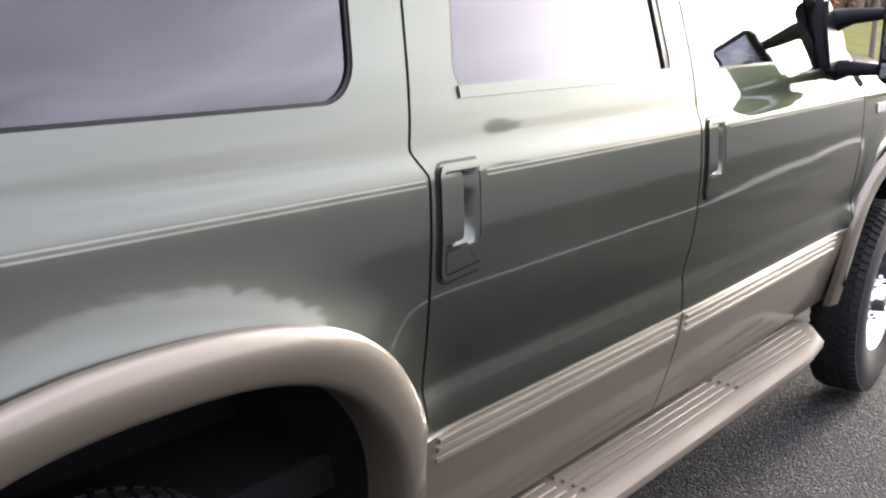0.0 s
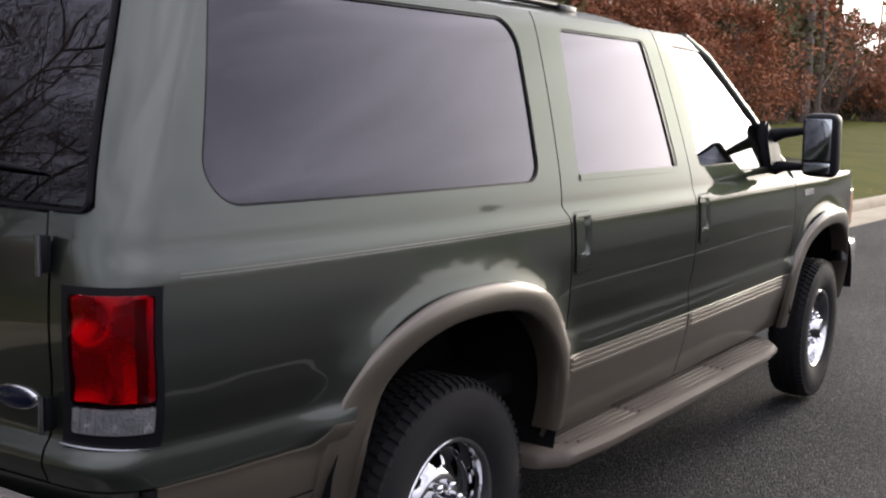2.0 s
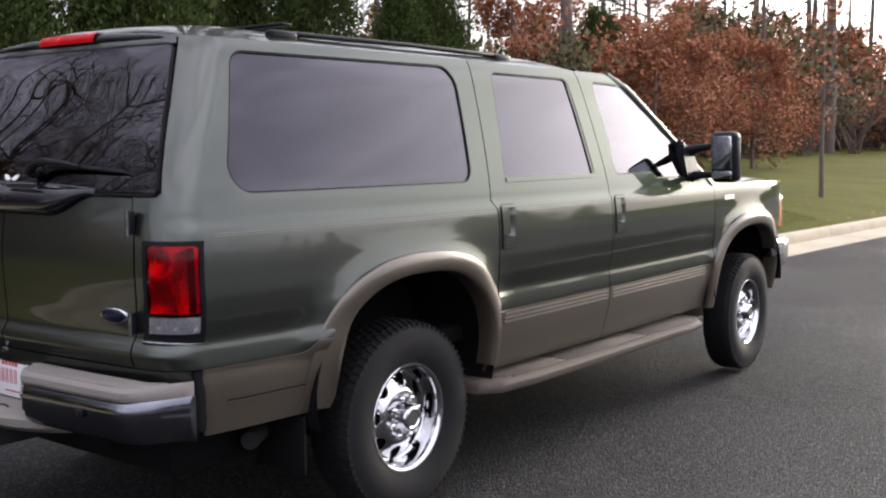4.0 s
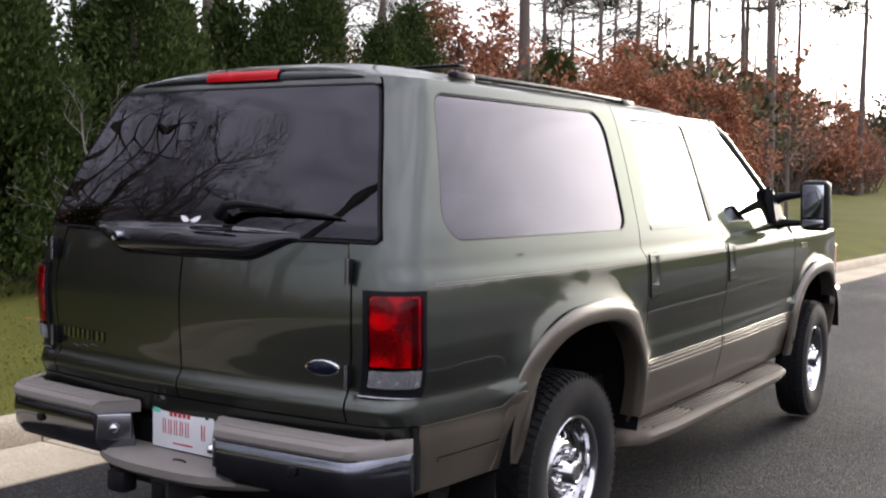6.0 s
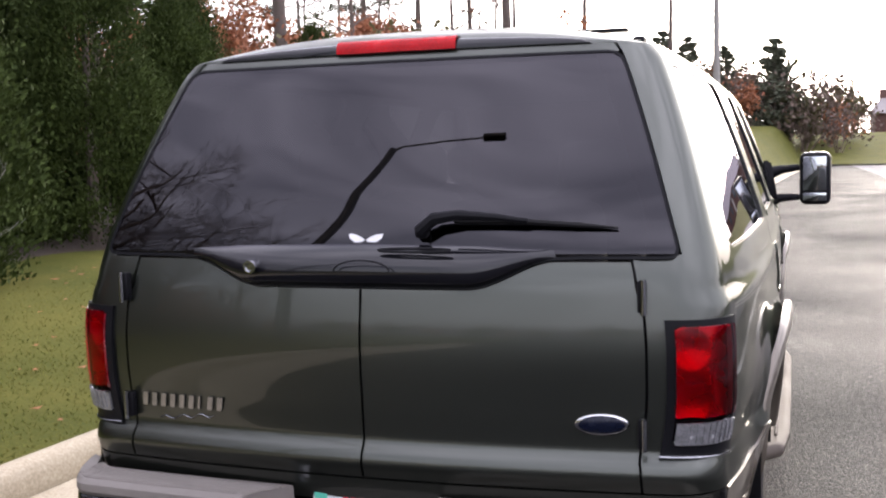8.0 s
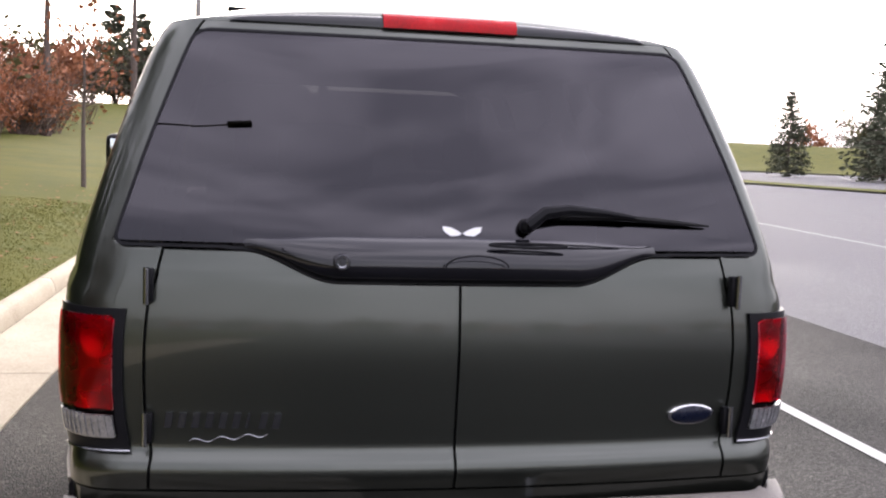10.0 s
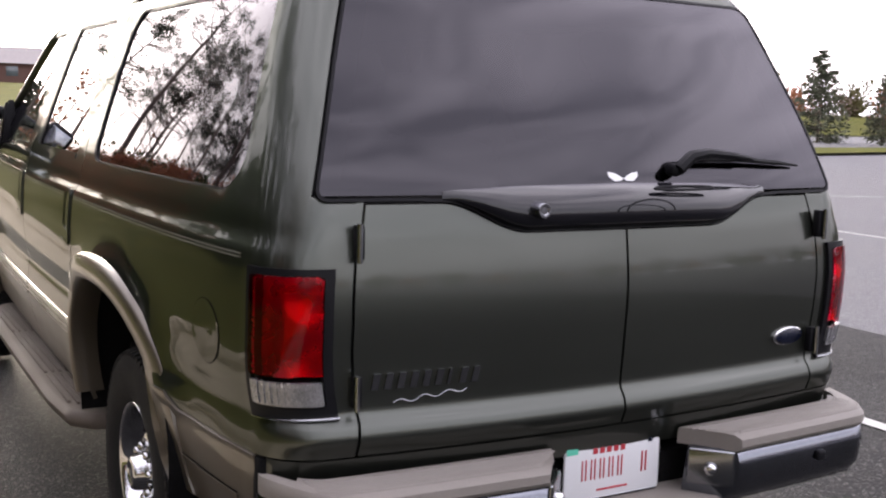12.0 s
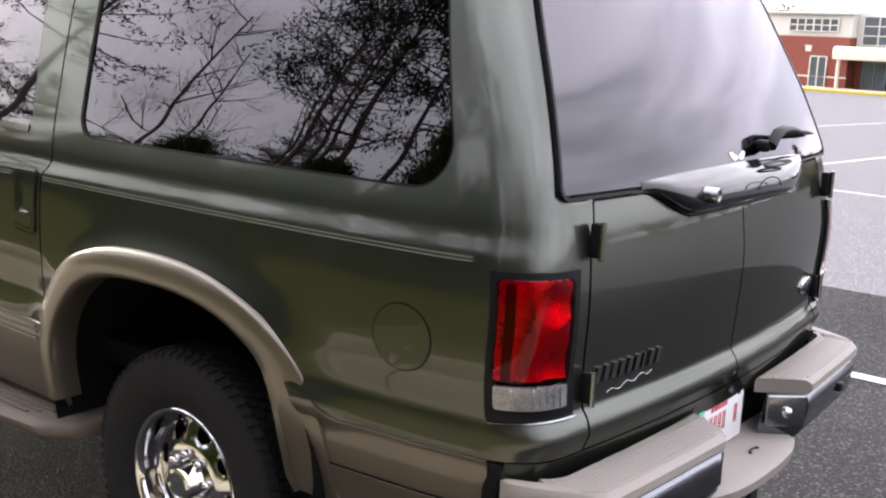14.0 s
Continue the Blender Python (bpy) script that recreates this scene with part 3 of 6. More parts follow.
    for yc, a, b, zbot in ((-0.02, 0.555, 0.455, 0.535), (3.475, 0.555, 0.43, 0.49)):
        rows = []
        p = 2.35
        ths = np.linspace(0, math.pi, 49)
        path = [(1.0, -1)] + [(math.cos(t), math.sin(t)) for t in ths] + [(-1.0, -1)]
        for c, s in path:
            cc, ss = math.copysign(abs(c)**(2 / p), c), (abs(s)**(2 / p) if s >= 0 else -1)
            ring = []
            for k, (grow, proud) in enumerate(((0.052, 0.0), (0.050, 0.014), (0.043, 0.022), (0.012, 0.031), (-0.018, 0.034), (-0.028, 0.031), (-0.034, 0.020), (-0.034, -0.020), (-0.032, -0.060))):
                draw = (0.017 + (0, 0, 0, 0.015, 0.04, 0.055, 0.055, 0.055, 0.055)[k] * abs(cc)**3) if cc < 0 and yc < 1 else 0
                y = yc + cc * (a - draw + grow)
                y = min(y, 0.536 + 0.1 * proud) if yc < 1 else max(y, 2.914 - (0.034 if k < 3 else 0.012) * max(0.0, min(1.0, (0.80 - (0.58 + ss * (b + grow) if s >= 0 else zbot)) / 0.2)))
                if s < 0 and yc < 1 and cc < 0:
                    y -= 0.02
                z = 0.58 + ss * (b + grow) if s >= 0 else zbot
                sink = min(1, max(0, (0.93 - z) / 0.27)) if yc < 1 and cc < 0 else 0
                x = float((FLARE_X(z) * (1 - sink) + (WIDTH(max(z, 0.5)) + 0.0115) * sink) * TAPER(y)) + proud * (1 - sink * (0.94 if k < 6 else 0)) - (0.012 * sink if k == 0 else 0)
                ring.append((side * x, y, z))
            rows.append(ring)
        n = len(rows[0])
        v = [q for r in rows for q in r]
        f = [(i * n + k, i * n + k + 1, (i + 1) * n + k + 1, (i + 1) * n + k) for i in range(len(rows) - 1) for k in range(n - 1)]
        if side > 0:
            f = [q[::-1] for q in f]
        put("wheel_arch_flare", mesh_of("wheel_arch_flare", v, f, BEIGE, sharp=50), suv, "beige painted flare round the wheel opening")
        # dark liner inside the opening
        liner = []
        for t in np.linspace(-0.25, math.pi + 0.25, 25):
            for x in (0.97, 0.55):
                liner.append((side * x, yc + math.cos(t) * 0.56, max(0.30 if yc < 1 else 0.56, 0.58 + math.sin(t) * 0.455)))
        lf = [(2 * i, 2 * i + 1, 2 * i + 3, 2 * i + 2) for i in range(24)]
        back = [(side * 0.56, yc + math.cos(t) * 0.57, 0.58 + math.sin(t) * 0.46) for t in np.linspace(0, math.pi, 25)] + [(side * 0.56, yc - 0.57, 0.35), (side * 0.56, yc + 0.57, 0.35 if yc < 1 else 0.57)]
        base = len(liner)
        liner += back
        lf.append(tuple(range(base, base + len(back))))
        put("wheel_well", mesh_of("wheel_well", liner, lf, UNDER), suv, "matt black wheel well liner")

    # door handles: a pocket hollowed to the front, a raised lip round its rear, the paddle and the lock
    for holder, y0 in zip((rear_door, front_door), HANDLE_Y):
        def hollow(u, z, y0=y0):
            p = body(u, z)
            t = np.clip((y0 + 0.116 - p[..., 1]) / 0.062, 0, 1)
            w = np.clip((z - 1.096) / 0.045, 0, 1) * np.clip((1.228 - z) / 0.015, 0, 1) * (0.2 + 0.8 * np.clip((1.19 - z) / 0.065, 0, 1))
            p[..., 0] -= 0.034 * t * t * (3 - 2 * t) * w * (2 - w)
            return p

        lip = poly_dist([(y0, 1.040), (y0 + 0.128, 1.052), (y0 + 0.128, 1.236), (y0, 1.236)], 0.020)
        fade = lambda u, z: (u - 1.8) - (y0 + 0.112)
        h = panel("door_handle", lambda u, z: np.max([np.abs(lip(u - 1.8, z) + 0.007) - 0.0045, fade(u, z)], 0), (y0 + 1.79, y0 + 1.94), (1.03, 1.25), PAINT, step=0.004, offset=0.006, rim=0.012, parent=suv, label="green door handle in a raised bezel")
        for k, grow in enumerate((-0.003, 0.0125)):
            panel("handle_gap", lambda u, z, g_=grow: np.max([np.abs(lip(u - 1.8, z) + g_) - 0.0022, fade(u, z)], 0), (y0 + 1.785, y0 + 1.94), (1.03, 1.25), BLACK, step=0.003, offset=0.0014, rim=0, parent=h)
        cv, cf = skin(hollow, lambda u, z: pocket(y0)(u - 1.8, z) - 0.001, (y0 + 1.80, y0 + 1.93), (1.08, 1.24), 0.004, -0.001, 0, side)
        put("handle_cup", mesh_of("handle_cup", cv, cf, PAINT, sharp=70), h)
        pad = poly_dist([(y0 + 0.014, 1.104), (y0 + 0.064, 1.110), (y0 + 0.064, 1.221), (y0 + 0.014, 1.221)], 0.008)
        panel("paddle", lambda u, z: pad(u - 1.8, z), (y0 + 1.80, y0 + 1.88), (1.10, 1.23), PAINT, step=0.006, offset=0.003, rim=0.022, parent=h)
        lock = poly_dist([(y0 + 0.016, 1.056), (y0 + 0.098, 1.064), (y0 + 0.072, 1.097), (y0 + 0.016, 1.093)], 0.005)
        panel("lock_plate", lambda u, z: lock(u - 1.8, z), (y0 + 1.80, y0 + 1.915), (1.04, 1.115), PAINT, step=0.006, offset=0.005, rim=0.01, parent=h)
        panel("lock_groove", lambda u, z: np.abs(lock(u - 1.8, z) - 0.003) - 0.002, (y0 + 1.80, y0 + 1.915), (1.04, 1.115), BLACK, step=0.003, offset=0.0014, rim=0, parent=h)

    # fender badge, drawn as plain bright bars
    for k in range(3):
        y0 = 3.06 + 0.052 * k
        panel("fender_badge", lambda u, z, a=y0: np.max([a - (u - 1.8), (u - 1.8) - a - 0.044, 1.150 + 0.002 * k - z, z - 1.182], 0), (y0 + 1.79, y0 + 1.86), (1.14, 1.19), CHROME, step=0.006, offset=0.004, rim=0.004, label="bright badge bar")

    # tail lamp round the corner: bezel, red lens, bright reflectors, clear lens
    lamp = panel("tail_lamp", lambda u, z: np.max([0.743 - u, u - 0.935, 0.857 - z, z - 1.197, -LAMP_HOLE(u, z)], 0), (0.72, 0.95), (0.85, 1.205), BLACK, step=0.008, offset=0.010, rim=0.03, label="wraparound tail lamp in a black bezel")
    red = poly_dist([(0.764, 0.962), (0.920, 0.962), (0.920, 1.181), (0.764, 1.181)], 0.008)
    panel("red_lens", lambda u, z: red(u, z), (0.74, 0.93), (0.94, 1.185), LENS, step=0.008, offset=0.016, rim=0, parent=lamp, label="red lens")
    def bowls(u, z):
        p = body(u, z)
        e = 1e-3
        n_ = np.cross(body(u + e, z) - body(u - e, z), body(u, z + e) - body(u, z - e))
        n_ /= np.maximum(np.linalg.norm(n_, axis=-1, keepdims=True), 1e-9)
        deep = np.zeros_like(p[..., 0])
        for cu, cz, ru, rz in ((0.798, 1.128, 0.040, 0.046), (0.800, 1.000, 0.042, 0.060), (0.876, 1.062, 0.034, 0.115)):
            deep = np.maximum(deep, 1 - ((u - cu) / ru)**2 - ((z - cz) / rz)**2)
        return p + n_ * (0.006 - 0.020 * deep)[..., None]

    bv, bf = skin(bowls, lambda u, z: red(u, z) - 0.002, (0.75, 0.935), (0.935, 1.195), 0.006, 0, 0, side)
    put("lamp_reflector", mesh_of("lamp_reflector", bv, bf, BOWL, sharp=30), lamp, "bright reflector bowls behind the red lens")
    panel("side_marker", lambda u, z: np.max([0.886 - u, u - 0.906, 0.963 - z, z - 1.174], 0), (0.88, 0.91), (0.95, 1.18), MARKER, step=0.008, offset=0.012, rim=0, parent=lamp, label="darker side marker behind the lens")
    clr = poly_dist([(0.768, 0.897), (0.917, 0.897), (0.917, 0.957), (0.768, 0.957)], 0.006)
    panel("reversing_lens", lambda u, z: clr(u, z), (0.74, 0.93), (0.88, 0.95), CLEAR, step=0.008, offset=0.016, rim=0.01, parent=lamp, label="clear ribbed lens")
    for k in range(9):
        u0 = 0.780 + 0.0145 * k
        panel("lens_rib", WHOLE, (u0, u0 + 0.005), (0.902, 0.952), CLEAR, step=0.01, offset=0.0195, rim=0.004, parent=lamp, label="moulded rib of the clear lens")
    panel("lamp_trim", WHOLE, (0.744, 0.934), (0.857, 0.861), CHROME_DULL, step=0.007, offset=0.014, rim=0.006, parent=lamp, label="bright lower edge")

    # gate hinges
    for z0, z1 in ((1.216, 1.293), (0.886, 0.957)):
        bm = block((side * 0.716 - 0.010, -1.184, z0), (side * 0.716 + 0.010, -1.160, z1), 0.004)
        hin = part("gate_hinge", bm, BLACK, suv, "black exposed hinge")
        v, f = tube_data([(side * 0.722, -1.190, z0 - 0.004), (side * 0.722, -1.190, z1 + 0.004)], [0.007, 0.007], 10)
        put("hinge_pin", mesh_of("hinge_pin", v, f, CHROME_DULL), hin, "steel hinge pin")

    # towing mirror: two arms, housing, flat and curved glass
    mir = part("towing_mirror", block((-0.082, -0.045, -0.146), (0.082, 0.055, 0.146), 0.036, 4), BLACK, suv, "black towing mirror on two arms")
    mir.matrix_basis = pose(side * 1.152, 2.60, 1.425, 3.5, 0, side * -6)
    rim_bm = block((-0.062, -0.049, -0.066), (0.062, -0.040, 0.124), 0.004)
    part("flat_mirror", rim_bm, MIRROR, mir, "flat mirror glass")
    part("curved_mirror", block((-0.062, -0.049, -0.124), (0.062, -0.040, -0.076), 0.004), MIRROR, mir, "curved lower mirror glass")
    for za, zb in ((1.475, 1.488), (1.318, 1.322)):
        tube("mirror_arm", [(side * 0.90, 2.63, za - 0.02), (side * 0.97, 2.625, za), (side * 1.07, 2.61, zb)], [0.040, 0.026, 0.018], BLACK, front_door, "black mirror arm")
    sail = [(side * 0.905, 2.52, 1.30), (side * 0.905, 2.74, 1.28), (side * 0.875, 2.70, 1.42), (side * 0.865, 2.54, 1.535), (side * 0.885, 2.50, 1.44)]
    bm = bmesh.new()
    q = [bm.verts.new(c) for c in sail]
    q2 = [bm.verts.new((c[0] + side * 0.05, c[1], c[2])) for c in sail]
    bm.faces.new(q), bm.faces.new(q2[::-1])
    for i in range(5):
        bm.faces.new((q[i], q[(i + 1) % 5], q2[(i + 1) % 5], q2[i]))
    bmesh.ops.bevel(bm, geom=bm.edges[:], offset=0.012, segments=2, affect="EDGES")
    part("mirror_sail", bm, BLACK, front_door, "black mirror base on the door")

    # running board with ribbed tread
    path = [(0.44, 0.80), (0.47, 0.94), (0.55, 1.005), (0.80, 1.025), (1.6, 1.025), (2.45, 1.02), (2.64, 0.995), (2.74, 0.93), (2.78, 0.80)]
    ys, xs = [p_[0] for p_ in path], [p_[1] for p_ in path]
    outer = []
    for i in range(len(path) - 1):
        for k in range(6):
            t = k / 6
            outer.append((ys[i] * (1 - t) + ys[i + 1] * t, xs[i] * (1 - t) + xs[i + 1] * t))
    outer.append(path[-1])
    v, f = [], []
    for y, x in outer:
        for dx, z in ((0.0, 0.405), (0.012, 0.420), (0.012, 0.440), (-0.006, 0.455), (-0.02, 0.457)):
            v.append((side * (x + dx), y, z))
        v.append((side * 0.72, y, 0.462))
        v.append((side * 0.72, y, 0.405))
    n = 7
    for i in range(len(outer) - 1):
        for k in range(n):
            a, b = i * n + k, i * n + (k + 1) % n
            q = (a, b, b + n, a + n)
            f.append(q if side > 0 else q[::-1])
    f += [tuple(range(n)), tuple(range(len(v) - n, len(v)))]
    board = put("running_board", mesh_of("running_board", v, f, BOARD, sharp=50), suv, "beige running board with ribbed tread")
    for k in range(8):
        x = 0.80 + 0.0265 * k
        pull = 0.02 + 0.09 * max(0, (x - 0.92) / 0.07)
        for y0, y1 in ((0.56 + pull, 1.10), (1.135, 1.94), (1.975, 2.66 - pull)):
            part("tread_rib", block((side * x - 0.006, y0, 0.452), (side * x + 0.006, y1, 0.466), 0.003, 1), BOARD, board, "")

# ---------------------------------------------------------------- tail gate
def gate_top(u):
    """The upper edge of the two lower doors dips under the glass's handle."""
    t = np.clip((np.abs(u) - 0.285) / 0.23, 0, 1)
    return 1.267 + 0.070 * (t * t * (3 - 2 * t))


def tail(u, z):
    p = body(np.abs(u), z)
    p[..., 0] *= np.sign(u)
    return p


def tail_panel(name, keep, ur, zr, mat, step=0.011, offset=0.0, rim=0.012, parent=suv, label="", sharp=34):
    v, f = skin(tail, keep, ur, zr, step, offset, rim)
    return put(name, mesh_of(name, v, f, mat, sharp=sharp), parent, label)


for s in (-1, 1):
    tail_panel("tail_door", lambda u, z: np.max([-s * (u - 0.003) + 0.0035, s * u - 0.695, 0.775 - z, z - gate_top(u) + 0.004], 0), (-0.76, 0.003) if s < 0 else (0.003, 0.76), (0.74, 1.36), PAINT, label="lower tail door of green metallic")
tail_panel("gate_sill", lambda u, z: np.max([np.abs(u) - 0.90, 0.70 - z, z - 0.769], 0), (-0.92, 0.92), (0.69, 0.78), PAINT)
tail_panel("gate_inner", lambda u, z: np.max([np.abs(u) - 0.80, 0.70 - z, z - 1.262], 0), (-0.82, 0.82), (0.69, 1.30), UNDER, step=0.03, offset=-0.014, rim=0)
GLASS_EDGE = poly_dist([(-0.808, 1.342), (0.808, 1.342), (0.808, 1.858), (-0.808, 1.858)], 0.028)


def glass_keep(u, z):
    dip = np.max([gate_top(u) + 0.003 - z, np.abs(u) - 0.55, z - 1.40], 0)
    return np.minimum(GLASS_EDGE(u, z), dip)


def hatch_skin(u, z):
    """The tail's curve, carried on straight at both ends, as a bent sheet of glass would be."""
    u = np.asarray(u, float)
    c = np.clip(u, -0.72, 0.72)
    p, p0, q = tail(u, z), tail(c, z), tail(c * 0.97, z)
    d = p0 - q
    k = np.where(np.abs(u) > 0.72, (p[..., 0] - p0[..., 0]) / np.where(np.abs(d[..., 0]) < 1e-6, 1, d[..., 0]), 0)
    return p0 + d * k[..., None]


def hatch_panel(name, keep, ur, zr, mat, step=0.011, offset=0.0, rim=0.012, parent=suv, label="", sharp=34):
    v, f = skin(hatch_skin, keep, ur, zr, step, offset, rim)
    return put(name, mesh_of(name, v, f, mat, sharp=sharp), parent, label)


hatch = hatch_panel("hatch_glass", lambda u, z: np.max([glass_keep(u, z), 1.352 - z], 0), (-0.85, 0.85), (1.34, 1.87), TINT_REAR, step=0.016, offset=0.004, rim=0.0, label="large dark tinted hatch glass")
hatch.visible_shadow = False
hatch_panel("glass_border", lambda u, z: np.max([glass_keep(u, z) - 0.003, -(glass_keep(u, z) + 0.004)], 0), (-0.86, 0.86), (1.25, 1.875), BLACK, step=0.006, offset=0.006, rim=0.012, parent=hatch, label="black edge of the glass")
# black handle moulding under the glass, bulging at its middle
v, f = [], []
NU, NV = 61, 13
for i in range(NU):
    u = -0.515 + 1.03 * i / (NU - 1)
    lo = float(gate_top(u)) + 0.005
    hi = 1.362 + 0.006 * (1 - abs(u) / 0.52)
    swell = max(0.0, 1 - (abs(u) / 0.515)**4)
    for k in range(NV):
        w = k / (NV - 1)
        z = lo + (hi - lo) * w
        p = tail(np.array(u), np.array(z))
        bulge = 0.006 + 0.046 * swell * (math.sin(math.pi * min(1, w * 0.92 + 0.08)) ** 0.6 if 0 < w < 1 else 0.1)
        v.append((p[0], p[1] - bulge, p[2] + 0.01 * swell * w))
f = [(i * NV + k, (i + 1) * NV + k, (i + 1) * NV + k + 1, i * NV + k + 1) for i in range(NU - 1) for k in range(NV - 1)]
handle = put("hatch_handle", mesh_of("hatch_handle", v, f, GLOSS, sharp=60), suv, "gloss black handle moulding below the glass")
v, f = lathe([(-1.252, 0.0), (-1.252, 0.009), (-1.255, 0.012), (-1.255, 0.017), (-1.250, 0.019), (-1.22, 0.020)], "y", 24, (-0.285, 0, 1.322))
put("lock_cylinder", mesh_of("lock_cylinder", v, f, CHROME_DULL), handle, "round steel lock")
arc = [(0.03 + 0.075 * math.cos(t) * (1 if abs(math.cos(t)) < 0.9 else 1), -1.256, 1.315 + 0.028 * math.sin(t)) for t in np.linspace(0, math.pi, 17)]
tube("handle_outline", arc, 0.0022, BLACK, handle, "moulded arc line", 6)
slot = [(0.16 + 0.095 * math.cos(t), -1.222 + 0.004 * math.sin(t), 1.366 + 0.004 * math.sin(t)) for t in np.linspace(0, 2 * math.pi, 25)]
tube("wiper_grommet", slot, 0.004, BLACK, handle, "dark wiper slot", 6)
# wiper
wip = part("rear_wiper", block((0.150, -1.195, 1.392), (0.182, -1.150, 1.426), 0.012, 3), BLACK, suv, "black rear wiper parked low on the glass")
tube("wiper_arm", [(0.165, -1.195, 1.41), (0.205, -1.195, 1.443), (0.265, -1.190, 1.452), (0.36, -1.182, 1.446), (0.44, -1.174, 1.436)], [0.017, 0.016, 0.013, 0.009, 0.006], BLACK, wip, "black wiper arm", 8)
tube("wiper_blade", [(0.25, -1.168, 1.433), (0.42, -1.162, 1.434), (0.56, -1.148, 1.424), (0.655, -1.136, 1.416)], [0.006, 0.008, 0.007, 0.003], RUBBER, wip, "rubber blade", 6)
# white winged decal in the glass
for s in (-1, 1):
    pts = [(0.001, -0.003), (0.012, 0.004), (0.030, 0.011), (0.050, 0.013), (0.046, 0.001), (0.030, -0.009), (0.010, -0.008)]
    v = [tuple(tail(np.array(0.009 + s * px), np.array(1.390 + pz)) + np.array((0, -0.006, 0))) for px, pz in pts]
    put("white_decal", mesh_of("white_decal", v, [tuple(range(7))[::s]], WHITE, smooth=False), hatch, "small white leaf-shaped decal")

# nine slanted bright bars for the model name, a thin script bar below, and the oval badge
NAME_X0, NAME_W = -0.662, 0.270
for k in range(9):
    x0 = NAME_X0 + NAME_W * k / 9
    wdt = 0.022 if k != 6 else 0.009
    bm = bmesh.new()
    vs = []
    for dy in (0, -0.005):
        for px, pz in ((0, 0), (wdt * 0.72, 0), (wdt * 0.72, 1), (0, 1)):
            p = tail(np.array(x0 + px + 0.009 * pz), np.array(0.921 + 0.037 * pz))
            vs.append(bm.verts.new((p[0], p[1] - 0.001 + dy, p[2])))
    for q in ((0, 1, 2, 3), (4, 5, 6, 7), (0, 1, 5, 4), (1, 2, 6, 5), (2, 3, 7, 6), (3, 0, 4, 7)):
        bm.faces.new([vs[i] for i in q])
    part("name_bar", bm, CHROME_DULL, suv, "bright metal name bar", smooth=False)
wave = []
for i in range(97):
    t = i / 96
    x = -0.612 + 0.180 * t
    z = 0.888 + 0.018 * t + 0.005 * math.sin(t * 19)
    p = tail(np.array(x), np.array(z))
    wave.append((p[0], p[1] - 0.003, p[2]))
tube("script_bar", wave, 0.0016, CHROME_DULL, suv, "thin bright script flourish", 6)
for nm, r, mat, off in (("oval_badge", 1.0, CHROME, 0.0), ("oval_field", 0.86, BLUE, 0.003)):
    v = []
    for off2, sc in ((0.0, 1.0), (-0.006, 0.99), (-0.008, 0.9)):
        for k in range(40):
            t = 2 * math.pi * k / 40
            p = tail(np.array(0.600 + 0.064 * r * sc * math.cos(t)), np.array(0.940 + 0.027 * r * sc * math.sin(t)))
            v.append((p[0], p[1] - off + off2, p[2]))
    f = [(a * 40 + k, a * 40 + (k + 1) % 40, (a + 1) * 40 + (k + 1) % 40, (a + 1) * 40 + k) for a in range(2) for k in range(40)] + [tuple(range(80, 120))]
    ob = put(nm, mesh_of(nm, v, f, mat, sharp=60), suv if nm == "oval_badge" else oval, "chrome-rimmed oval badge" if nm == "oval_badge" else "dark blue field")
    if nm == "oval_badge":
        oval = ob

# fuel filler flap on the left flank
for rr, off, mat in ((0.080, 0.0006, BLACK), (0.0765, 0.0022, PAINT)):
    v, f = [], []
    for k in range(41):
        t = 2 * math.pi * k / 41
        y, z = -0.826 + rr * math.cos(t), 1.012 + rr * math.sin(t)
        v.append((-float(body(np.array((y - float(body(0.96, z)[1])) / (-0.2 - float(body(0.96, z)[1])) * 0.64 + 0.96), np.array(z))[0]) - off, y, z))
    put("fuel_flap", mesh_of("fuel_flap", v, [tuple(range(41))], mat, smooth=False), suv, "round green fuel flap")

# ---------------------------------------------------------------- roof, bonnet, windscreen
v, f = [], []
NX, NY = 49, 80
RIM = 1.884
for i in range(NY):
    t = i / (NY - 1)
    for k in range(NX):
        sx = -1 + 2 * k / (NX - 1)
        edge = tail(np.array(sx * 0.955), np.array(RIM))      # the roof starts on the tail's own outline, corners included
        y = float(edge[1]) + (2.03 - float(edge[1])) * (t**1.6)
        side_x = (float(WIDTH(RIM) * TAPER(y)) - 0.004) * (1 if y < 1.5 else 1 - 0.05 * ((y - 1.5) / 0.53)**2)
        w = min(1, t / 0.12)
        x = float(edge[0]) * (1 - w) + sx * side_x * w
        rise = min(1, (y - float(edge[1])) / 0.42)
        h = 0.092 * math.sqrt(max(0, 1 - (1 - rise)**2))
        front = max(0, (y - 1.35) / 0.68)
        v.append((x, y, RIM + 0.001 + h * (1 - abs(sx)**3.2) - 0.055 * front**2))
f = [(i * NX + k, i * NX + k + 1, (i + 1) * NX + k + 1, (i + 1) * NX + k) for i in range(NY - 1) for k in range(NX - 1)]
put("roof", mesh_of("roof", v, f, PAINT, sharp=60), suv)


